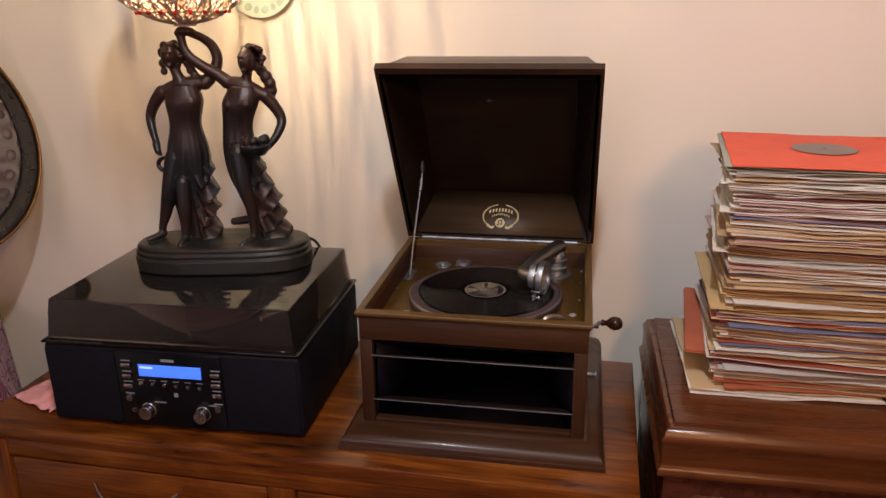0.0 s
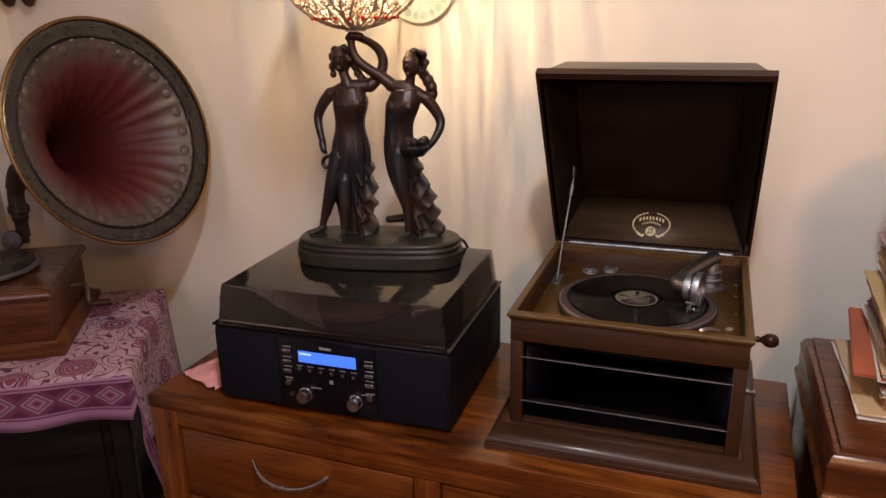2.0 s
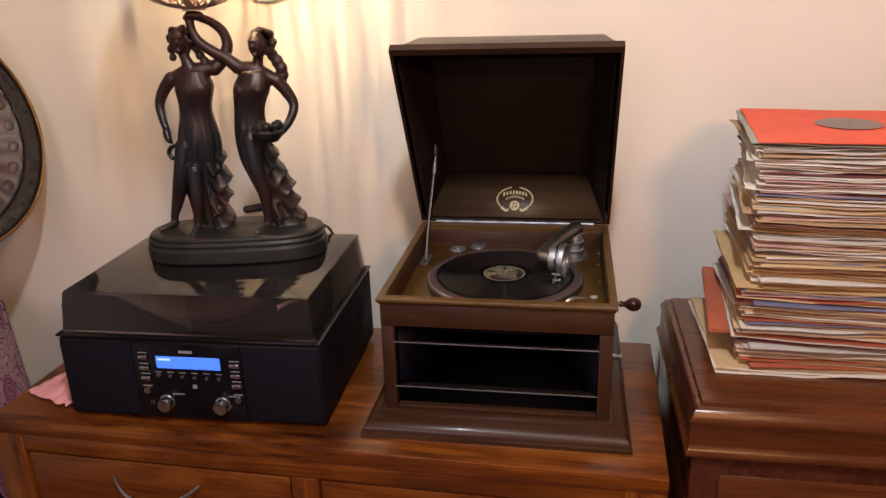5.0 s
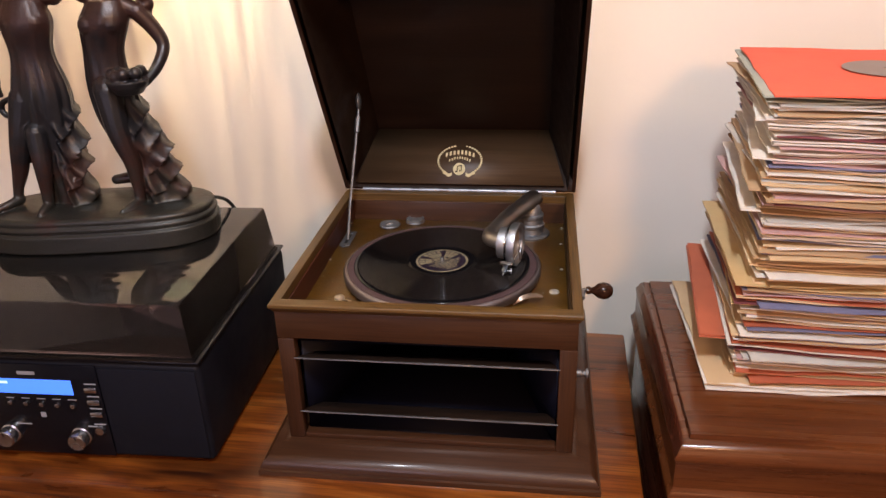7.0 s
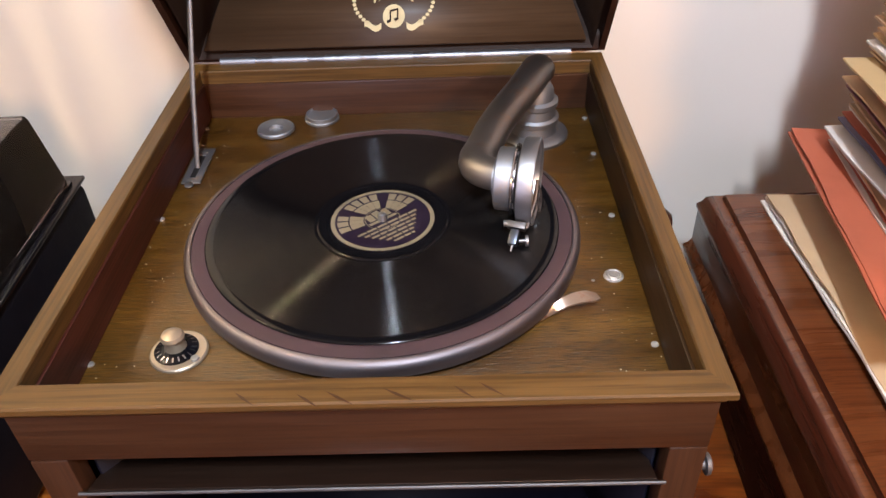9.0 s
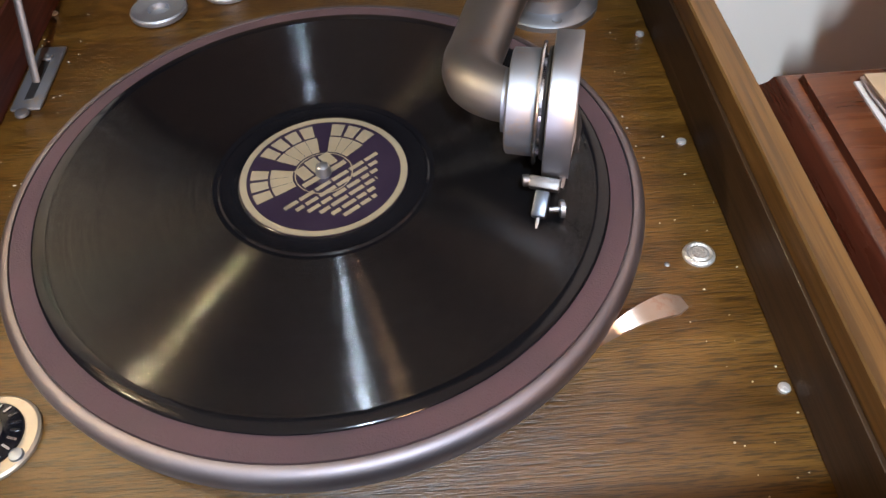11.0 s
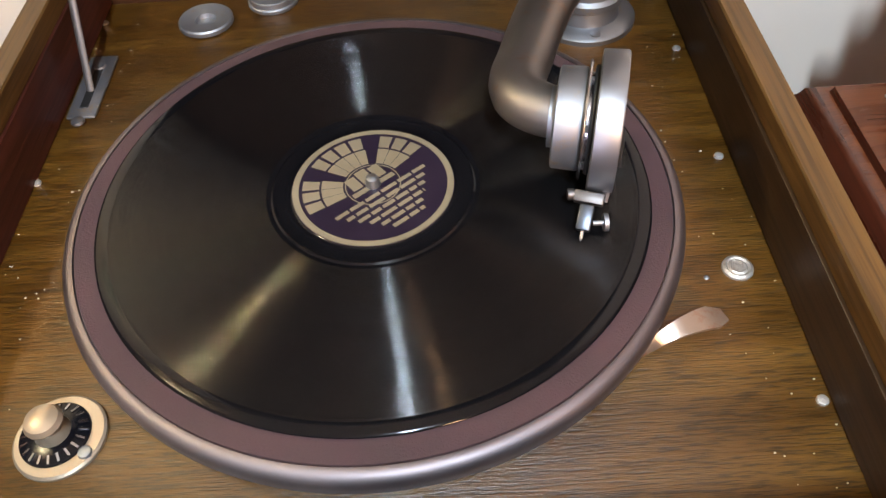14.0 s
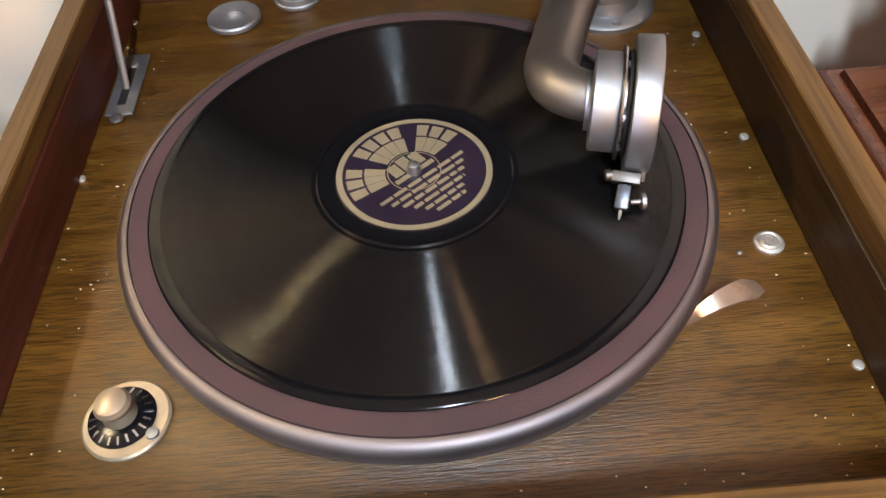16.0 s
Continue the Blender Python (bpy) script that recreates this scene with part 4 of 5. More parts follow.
for x in (-0.047, 0.058):
    knob = part("knob", lathe([(0.0145, 0), (0.0145, 0.003), (0.0128, 0.004), (0.0125, 0.016), (0.0115, 0.018), (0.0095, 0.0178), (0, 0.0175)], 32, m=pose(x, -0.0036, 0.041, 90)), SILVER, panel, "ribbed silver knob")
    part("knob_pointer", box(x - 0.0004, x + 0.0004, -0.022, -0.0214, 0.045, 0.052, 0), GLOSS_BLACK, knob)
    part("knob_caption", box(x + 0.012, x + 0.034, -0.004, -0.0036, 0.056, 0.0578, 0), GREY_INK, panel)
# inside the lid
part("inner_platter", lathe([(0, 0), (0.13, 0), (0.13, 0.012), (0.127, 0.014), (0, 0.014)], 64, (-0.03, 0.185, 0.166)), plain("slip_mat", (0.05, 0.02, 0.018), 0.8), unit, "dim turntable under the cover")
part("inner_arm", tube([(0.17, 0.31, 0.19), (0.17, 0.12, 0.19), (0.14, 0.09, 0.186)], 0.005, 8), STEEL, unit)
part("arm_pivot", lathe([(0.025, 0), (0.025, 0.02), (0.014, 0.03), (0, 0.03)], 24, (0.17, 0.3, 0.163)), GLOSS_BLACK, unit)
part("inner_block", box(-0.232, -0.135, 0.012, 0.06, 0.1632, 0.215, 0.004), BLACK_PLASTIC, unit)
cover = part("dust_cover", moulding([(0, 0.1638), (0, 0.17), (-0.0075, 0.236), (-0.009, 0.2405), (-0.013, 0.242)], -0.228, 0.236, 0.0, 0.357, end=True), SMOKE, unit, "smoked clear acrylic dust cover")
sol = cover.modifiers.new("thickness", "SOLIDIFY")
sol.thickness = 0.0025
part("cover_lip", moulding([(0, 0.1632), (0.0025, 0.1634), (0.0025, 0.1665), (0, 0.1668)], -0.2285, 0.2365, -0.0005, 0.3575, close=True), tinted_glass("acrylic_lip", (0.5, 0.45, 0.43), 0.5), cover)

# ---- figures and globe lamp ----
ST = pose(-0.522, 0.008, 1.0045, 0, 0, 11)
b = bmesh.new()


def stad(w, d, z):
    out = []
    for i in range(48):
        a = 2 * math.pi * i / 48
        c, s = math.cos(a), math.sin(a)
        out.append(Vector((w * math.copysign(abs(c) ** 0.6, c), d * math.copysign(abs(s) ** 0.8, s), z)))
    return out


def skin(loops):
    rings = [[b.verts.new(p) for p in lp] for lp in loops]
    for a, c in zip(rings, rings[1:]):
        for i in range(len(a)):
            b.faces.new((a[i], a[(i + 1) % len(a)], c[(i + 1) % len(a)], c[i]))
    b.faces.new(rings[0][::-1])
    b.faces.new(rings[-1])


skin([stad(w, d, z) for w, d, z in ((0.171, 0.076, 0), (0.172, 0.077, 0.026), (0.165, 0.072, 0.029), (0.17, 0.075, 0.033), (0.17, 0.075, 0.037), (0.164, 0.071, 0.04), (0.167, 0.073, 0.044), (0.165, 0.072, 0.048), (0.158, 0.067, 0.051), (0.12, 0.045, 0.054), (0.03, 0.01, 0.056))])


def limb(points, radii, flat=1.0):
    pts = curve_points(points, 6)
    n = len(points) - 1
    rad = [0.88 * float(np.interp(i / 6, range(n + 1), radii)) for i in range(len(pts))]
    tube(pts, rad, 12, bm=b, flat=flat)
    for p, r in ((pts[0], rad[0]), (pts[-1], rad[-1])):
        blob(b, p, (r, r * flat, r), 10)


def gown(rows, folds, seed):
    """A draped torso: rows of middle, depth, half width and height, with soft vertical folds growing downwards."""
    loops = []
    zs = [r[3] for r in rows]
    for z in np.linspace(zs[0], zs[-1], 42):
        x, y, w = (sum(float(np.interp(-z - h, [-q for q in zs], [r[k] for r in rows])) for h in (-0.016, -0.008, 0, 0.008, 0.016)) / 5 for k in range(3))
        grow = folds * (0.25 + min(1.0, max(0, (0.31 - z) / 0.14)))
        lp = []
        for i in range(48):
            a = 2 * math.pi * i / 48
            k = 1 + grow * (0.6 * math.sin(9 * a + seed + 14 * z) + 0.4 * math.sin(15 * a - 9 * z + 2 * seed))
            lp.append(Vector((x + w * k * math.cos(a), y + 0.72 * w * k * math.sin(a), z)))
        loops.append(lp)
    skin(loops)


def face(at, look_x):
    x, y, z = at
    blob(b, at, (0.0165, 0.0185, 0.0235), 18)
    blob(b, (x + look_x * 0.012, y - 0.0165, z - 0.001), (0.0032, 0.005, 0.006), 8)
    blob(b, (x + look_x * 0.008, y - 0.0145, z - 0.016), (0.005, 0.005, 0.004), 8)
    blob(b, (x + look_x * 0.01, y - 0.0155, z + 0.008), (0.01, 0.004, 0.003), 8)


def curls(x, y, z, r, n, seed):
    rs = random.Random(seed)
    for _ in range(n):
        d = Vector((rs.uniform(-1, 1), rs.uniform(-0.35, 1), rs.uniform(-0.55, 1))).normalized()
        if d.y < -0.2 and d.z < 0.55:
            continue
        s = rs.uniform(0.0055, 0.0085)
        blob(b, (x + d.x * r, y + d.y * r, z + d.z * r * 1.2), (s, s, s * 0.8), 8)


def train(tips, x_in):
    """Ruffled cloth trailing off one hip: it sweeps out to each tip, then cuts back under it, with slanting folds."""
    zs = [tips[0][1] + 0.045] + [z for _, z in tips]

    def sweep(z):
        z = min(max(z, zs[-1]), zs[0])
        k = min(sum(1 for q in zs[1:] if q > z), len(tips) - 1)
        p = min(1.0, max(0.0, (zs[k] - z) / (zs[k] - zs[k + 1])))
        return tips[k][0] - 0.021 + 0.021 * p ** 1.7, p, 0.012 * k / len(tips)

    loops = []
    for z in np.linspace(zs[0], zs[-1] - 0.01, 90):
        lp = []
        for i in range(40):
            a = 2 * math.pi * i / 40
            edge, p, shift = sweep(z - 0.02 * math.sin(a) + 0.006 * math.sin(3 * a))
            start = x_in + shift
            half = max(0.008, (edge - start) / 2)
            fold = 1 + 0.16 * math.sin(5 * a + 55 * z) + 0.1 * math.sin(9 * a - 30 * z)
            lp.append(Vector((start + half + half * math.cos(a), 0.002 + 0.025 * fold * math.sin(a), z + 0.008 * max(0.0, math.cos(a)) ** 3 * p ** 3)))
        loops.append(lp)
    skin(loops)


# figure with a hand on the hip
gown([(-0.045, 0, 0.02, 0.35), (-0.044, -0.003, 0.035, 0.338), (-0.044, -0.006, 0.037, 0.32), (-0.047, -0.004, 0.031, 0.295), (-0.049, -0.001, 0.0275, 0.277), (-0.049, 0, 0.035, 0.25), (-0.049, 0, 0.041, 0.225), (-0.053, 0.002, 0.0415, 0.185), (-0.053, 0.004, 0.036, 0.14), (-0.052, 0.008, 0.031, 0.1), (-0.05, 0.01, 0.03, 0.05)], 0.085, 1)
face((-0.061, -0.004, 0.402), 0.1)
curls(-0.059, 0.002, 0.405, 0.0185, 60, 3)
for h in ((-0.034, 0.008, 0.388, 0.009), (-0.029, 0.006, 0.376, 0.009), (-0.022, 0.004, 0.367, 0.008), (-0.08, 0.008, 0.388, 0.008), (-0.078, 0.004, 0.374, 0.007), (-0.015, 0.006, 0.362, 0.006)):
    blob(b, h[:3], (h[3], h[3], h[3] * 1.1), 10)
for s in (-1, 1):
    blob(b, (-0.044 + s * 0.015, -0.017, 0.319), (0.0135, 0.011, 0.014), 12)
limb([(-0.06, 0, 0.39), (-0.054, 0, 0.37), (-0.048, 0, 0.35)], [0.0105, 0.011, 0.016])
limb([(-0.082, 0, 0.338), (-0.048, 0, 0.35), (-0.006, 0.004, 0.352)], [0.0125, 0.0155, 0.014])
limb([(-0.085, 0, 0.337), (-0.103, 0.004, 0.316), (-0.115, 0.006, 0.29), (-0.11, -0.004, 0.262), (-0.102, -0.012, 0.24)], [0.0145, 0.0125, 0.0105, 0.0085, 0.007])
limb([(-0.104, -0.014, 0.242), (-0.1, -0.02, 0.23), (-0.096, -0.02, 0.224)], [0.0085, 0.0075, 0.0045])
limb([(-0.092, -0.006, 0.216), (-0.104, -0.004, 0.21), (-0.109, -0.002, 0.2), (-0.103, -0.004, 0.191), (-0.093, -0.004, 0.193)], [0.004, 0.005, 0.005, 0.005, 0.004])
limb([(-0.006, 0.004, 0.352), (0.01, 0.01, 0.368), (0.02, 0.014, 0.393), (0.014, 0.012, 0.417), (-0.002, 0.004, 0.433), (-0.022, -0.004, 0.443)], [0.0155, 0.0135, 0.0115, 0.0105, 0.009, 0.0085])
limb([(-0.018, -0.006, 0.444), (-0.034, -0.01, 0.446), (-0.042, -0.01, 0.442)], [0.0095, 0.0095, 0.006])
limb([(-0.072, -0.008, 0.215), (-0.089, -0.014, 0.155), (-0.104, -0.006, 0.11), (-0.114, -0.004, 0.083), (-0.118, -0.004, 0.066)], [0.023, 0.0175, 0.0135, 0.009, 0.008])
limb([(-0.116, -0.004, 0.064), (-0.126, -0.018, 0.061), (-0.137, -0.03, 0.058)], [0.009, 0.0075, 0.005])
limb([(-0.06, -0.022, 0.17), (-0.06, -0.028, 0.12), (-0.064, -0.026, 0.085), (-0.066, -0.026, 0.06)], [0.018, 0.0145, 0.0105, 0.009])
limb([(-0.066, -0.028, 0.06), (-0.068, -0.042, 0.057), (-0.07, -0.052, 0.054)], [0.0095, 0.008, 0.005])
train([(0.0, 0.181), (0.006, 0.141), (0.004, 0.107), (0.0, 0.066)], -0.055)
# figure with the basket
gown([(0.068, 0, 0.02, 0.345), (0.062, -0.003, 0.035, 0.334), (0.06, -0.005, 0.0355, 0.315), (0.053, -0.003, 0.029, 0.292), (0.049, -0.001, 0.0265, 0.276), (0.048, 0, 0.029, 0.25), (0.049, 0, 0.0315, 0.225), (0.055, 0, 0.0325, 0.18), (0.067, 0.002, 0.03, 0.14), (0.082, 0.008, 0.03, 0.1), (0.09, 0.012, 0.034, 0.05)], 0.085, 4)
face((0.078, -0.006, 0.391), -0.5)
curls(0.086, 0.002, 0.395, 0.019, 60, 8)
for h in ((0.1, 0.01, 0.372, 0.011), (0.108, 0.01, 0.36, 0.012), (0.114, 0.01, 0.348, 0.012), (0.117, 0.01, 0.336, 0.01), (0.116, 0.01, 0.326, 0.007)):
    blob(b, h[:3], (h[3], h[3], h[3] * 1.1), 10)
for s in (-1, 1):
    blob(b, (0.056 + s * 0.0155, -0.017, 0.313), (0.0135, 0.011, 0.014), 12)
limb([(0.078, 0, 0.378), (0.074, 0, 0.36), (0.07, 0, 0.34)], [0.0105, 0.011, 0.016])
limb([(0.036, 0, 0.352), (0.066, 0, 0.348), (0.102, 0.002, 0.328)], [0.013, 0.016, 0.0135])
limb([(0.036, 0, 0.355), (0.018, -0.002, 0.37), (0.0, -0.006, 0.381), (-0.022, -0.01, 0.399), (-0.032, -0.01, 0.417), (-0.036, -0.008, 0.436)], [0.0145, 0.0125, 0.0115, 0.0105, 0.0085, 0.009])
limb([(-0.036, -0.008, 0.434), (-0.036, -0.006, 0.446)], [0.0095, 0.0075])
limb([(0.104, 0.002, 0.328), (0.122, 0.004, 0.304), (0.132, 0.002, 0.28), (0.124, -0.016, 0.255), (0.11, -0.034, 0.238)], [0.0145, 0.0125, 0.0105, 0.009, 0.008])
limb([(0.05, -0.016, 0.225), (0.056, -0.024, 0.165), (0.066, -0.024, 0.12), (0.067, -0.022, 0.08), (0.066, -0.022, 0.06)], [0.024, 0.019, 0.014, 0.01, 0.009])
limb([(0.066, -0.022, 0.058), (0.058, -0.038, 0.056), (0.048, -0.052, 0.053)], [0.0095, 0.0085, 0.0055])
train([(0.098, 0.182), (0.111, 0.15), (0.126, 0.126), (0.132, 0.094), (0.138, 0.064)], 0.052)
lathe([(0, 0), (0.018, 0.002), (0.026, 0.012), (0.029, 0.02), (0.026, 0.022), (0, 0.022)], 20, (0.088, -0.042, 0.222), bm=b)
for i in range(9):
    a = i * 2.4
    blob(b, (0.088 + 0.019 * math.cos(a) * (i > 0), -0.042 + 0.019 * math.sin(a) * (i > 0), 0.247 + 0.003 * (i % 3)), (0.0095, 0.0095, 0.009), 8)
limb([(0.01, 0.05, 0.07), (0.05, 0.05, 0.074), (0.075, 0.045, 0.07)], [0.009, 0.011, 0.009])
statue = part("statue", b, BRONZE)
statue.matrix_world = ST
tagged(statue, "dark bronze statue of two draped dancers on an oval plinth", "statue")
rm = statue.modifiers.new("fuse", "REMESH")
rm.mode, rm.voxel_size, rm.use_smooth_shade = "VOXEL", 0.0014, True
sm = statue.modifiers.new("soften", "SMOOTH")
sm.factor, sm.iterations = 0.5, 5

lamp = thing("globe_lamp", pose(*GLOBE), "pierced brass globe lamp glowing warm, held up by the statue", "lamp")
R = 0.149
shade = bmesh.new()


def sphere_at(lon, lat, r=R):
    return Vector((r * math.cos(lat) * math.cos(lon), r * math.cos(lat) * math.sin(lon), r * math.sin(lat)))


rng = random.Random(17)
ROWS = [(d, max(5, round(37 * math.cos(radians(d))))) for d in np.linspace(-82, 78, 17)]
for row, (deg, count) in enumerate(ROWS):
    lat = radians(deg)
    for i in range(count):
        lon = 2 * math.pi * (i + 0.5 * (row % 2)) / count
        c = sphere_at(lon, lat)
        e = Vector((-math.sin(lon), math.cos(lon), 0))
        u = c.normalized().cross(e)
        sgn = 1 if (i + row) % 2 else -1
        size = 0.0122 * rng.uniform(0.92, 1.06)
        start = rng.uniform(-0.5, 0.5) + (1.57 if row % 2 else -1.57)
        for arm_turn in (0, math.pi):
            spiral = []
            for k in range(15):
                q = k / 14
                a, rr = start + arm_turn + sgn * 6.2 * q, size * (1.12 - 0.88 * q)
                spiral.append((c + e * rr * math.cos(a) + u * rr * math.sin(a)).normalized() * R)
            tube(spiral, [0.0019 - 0.0007 * k / 14 for k in range(15)], 4, bm=shade)
        leaf = [(c + e * 0.0145 * math.cos(start + 0.8) * q + u * 0.0145 * math.sin(start + 0.8) * q).normalized() * R for q in np.linspace(0.55, 1.15, 6)]
        tube(leaf, [0.0006, 0.0026, 0.0036, 0.0032, 0.002, 0.0005], 5, bm=shade)
for i in range(44):
    lon = 2 * math.pi * (i + rng.uniform(-0.3, 0.3)) / 44
    width = rng.uniform(0.0009, 0.0026)
    tube([sphere_at(lon + 0.07 * math.sin(6 * lat + i), lat) for lat in np.linspace(-1.5, 1.5, 40)], width, 4, bm=shade)
for lat in (-86, -58):
    tube([sphere_at(a, radians(lat)) for a in np.linspace(0, 2 * math.pi, 48, endpoint=False)], 0.002, 5, bm=shade, closed=True)
part("shade", shade, FILIGREE, lamp, "pierced scrollwork brass globe shade")
for i in range(20):
    b = bmesh.new()
    blob(b, sphere_at(2 * math.pi * i / 20, radians(-58), R + 0.001), (0.0045, 0.0045, 0.0045), 8)
    part("glass_bead", b, RED_GEM, lamp)
b = bmesh.new()
blob(b, (0, 0, -0.03), (0.018, 0.018, 0.024), 16)
bulb = part("bulb", b, BULB, lamp)
bulb.visible_shadow = False
part("lamp_holder", lathe([(0, -0.153), (0.02, -0.153), (0.02, -0.148), (0.009, -0.145), (0.009, -0.05), (0, -0.05)], 20), FILIGREE, lamp)
cable = tagged(part("lamp_cable", tube(curve_points([(-0.4, 0.045, 1.04), (-0.39, 0.075, 1.04), (-0.382, 0.115, 1.026), (-0.379, 0.146, 1.004), (-0.378, 0.166, 0.97), (-0.377, 0.185, 0.88), (-0.377, 0.192, 0.764)]), 0.003, 8), RUBBER), "black mains cable trailing from the statue lamp", "cable")

# ---- cabinet with the stack of records ----
cab = thing("record_cabinet", pose(0.314, -0.237, 0.004), "red mahogany cabinet with moulded lid under the record stack", "cabinet")
CW, CD = 0.52, 0.45
lid_board = part("lid_board", capped(moulding([(0, 0.785), (0, 0.823), (0.002, 0.826), (0.002, 0.83), (-0.002, 0.836), (-0.004, 0.842), (-0.009, 0.8465), (-0.014, 0.848), (-0.0165, 0.8475), (-0.018, 0.8535), (-0.03, 0.8545)], 0, CW, 0, CD)), MAHOGANY, cab, "polished mahogany top with a moulded edge")
part("waist_moulding", capped(moulding([(-0.02, 0.764), (0.003, 0.764), (0.006, 0.768), (0.006, 0.773), (0.003, 0.777), (0.0, 0.7845), (-0.02, 0.7846)], 0, CW, 0, CD)), MAHOGANY, cab)
part("carcass", box(0.006, CW - 0.006, 0.006, CD, 0.06, 0.7638, 0.003), MAHOGANY_Y_SHADED, cab)
# side faces of the top take the shade-darkened mahogany
lid_board.data.materials.append(MAHOGANY_Y_SHADED)
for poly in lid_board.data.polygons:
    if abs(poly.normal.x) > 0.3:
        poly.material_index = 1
part("front_panel", box(0.05, CW - 0.05, 0.0, 0.0058, 0.12, 0.73, 0.004), MAHOGANY, cab)
part("base_moulding", capped(moulding([(-0.01, -0.006), (0.016, -0.006), (0.016, 0.045), (0.008, 0.056), (0, 0.0598), (-0.01, 0.0598)], 0, CW, 0, CD)), MAHOGANY, cab)


def paper(name, colour, vary=0.1):
    m, nodes, links, bsdf = shader(name)
    info = nodes.new("ShaderNodeObjectInfo")
    vec = coords(nodes, links)
    n1, n2 = noise_tex(nodes, links, vec, 9, 5, 0.65), noise_tex(nodes, links, vec, 160, 3)
    col = ramp(nodes, links, n1, [(0.3, tuple(c * 0.82 for c in colour)), (0.65, colour)])
    col = blend(nodes, links, 0.6, col, ramp(nodes, links, info.outputs["Random"], [(0.0, (0.72, 0.7, 0.68)), (1.0, (1.12, 1.1, 1.08))]), "MULTIPLY")
    links.new(col, bsdf.inputs["Base Color"])
    bsdf.inputs["Roughness"].default_value = 0.7
    bumped(nodes, links, bsdf, n2, 0.2, 0.0006)
    return m


PAPERS = {k: paper("paper_" + k, c) for k, c in {
    "white": (0.68, 0.62, 0.56), "tan": (0.6, 0.41, 0.24), "kraft": (0.47, 0.3, 0.17), "grey": (0.5, 0.47, 0.43), "green": (0.36, 0.38, 0.32), "maroon": (0.2, 0.05, 0.06),
    "rust": (0.42, 0.1, 0.05), "slate": (0.16, 0.16, 0.26), "ochre": (0.52, 0.35, 0.17), "red": (0.86, 0.115, 0.06), "rose": (0.5, 0.3, 0.29)}.items()}


def sleeve_mesh(seed, half, thick, curl, ragged):
    """A worn paper sleeve, thin and slightly buckled, with soft uneven edges."""
    rs = random.Random(seed)
    n = 14
    b = bmesh.new()
    ph = [rs.uniform(0, 6.28) for _ in range(6)]
    grid = {}
    for lay in (0, 1):
        for i in range(n + 1):
            for j in range(n + 1):
                s, t = 2 * i / n - 1, 2 * j / n - 1
                ex = 1 + ragged * (math.sin(7 * t + ph[0]) + 0.6 * math.sin(17 * t + ph[1])) * (abs(s) > 0.95)
                ey = 1 + ragged * (math.sin(6 * s + ph[2]) + 0.6 * math.sin(19 * s + ph[3])) * (abs(t) > 0.95)
                r = max(abs(s), abs(t))
                z = (lay - 0.5) * thick * (0.55 + 0.45 * (r < 0.97)) + curl * (r ** 6) * math.sin(3 * math.atan2(t, s) + ph[4]) + 0.35 * curl * (r ** 8) * math.sin(9 * math.atan2(t, s) + ph[5])
                grid[lay, i, j] = b.verts.new((half * s * ex, half * t * ey, z))
    for i in range(n):
        for j in range(n):
            b.faces.new([grid[1, *c] for c in ((i, j), (i + 1, j), (i + 1, j + 1), (i, j + 1))])
            b.faces.new([grid[0, *c] for c in ((i, j), (i, j + 1), (i + 1, j + 1), (i + 1, j))])
    for i in range(n):
        for a, c in (((i, 0), (i + 1, 0)), ((n, i), (n, i + 1)), ((i + 1, n), (i, n)), ((0, i + 1), (0, i))):
            b.faces.new([grid[k] for k in ((0, *a), (0, *c), (1, *c), (1, *a))])
    me = bpy.data.meshes.new("record_sleeve")
    bmesh.ops.recalc_face_normals(b, faces=b.faces)
    b.to_mesh(me)
    b.free()
    me.polygons.foreach_set("use_smooth", [True] * len(me.polygons))
    me.set_sharp_from_angle(angle=radians(50))
    return me


rng = random.Random(21)
shapes = {}
WORDS = {"white": "off-white paper record sleeve with soft worn edges", "tan": "tan paper record sleeve with creased edges", "kraft": "brown kraft record sleeve with frayed edges", "grey": "grey paper record sleeve",
    "green": "faded grey-green record sleeve", "maroon": "dark maroon record sleeve", "rust": "rust-red card record sleeve", "slate": "slate-blue record sleeve", "ochre": "ochre paper record sleeve", "red": "bright red record sleeve", "rose": "faded rose record sleeve"}


def sleeve(kind, at, turn, variant, tilt=(0, 0)):
    key = kind, variant
    if key not in shapes:
        me = sleeve_mesh(variant, 0.153 - 0.002 * (variant % 3), 0.0031, 0.0011 + 0.0006 * (variant % 4), 0.002 + 0.0025 * (variant % 3))
        me.materials.append(PAPERS[kind])
        shapes[key] = me
    ob = new("record_sleeve", shapes[key])
    ob.matrix_world = pose(*at, *tilt, turn)
    return tagged(ob, WORDS[kind] + ", in the tall stack", "record sleeve", "stacked record sleeves")


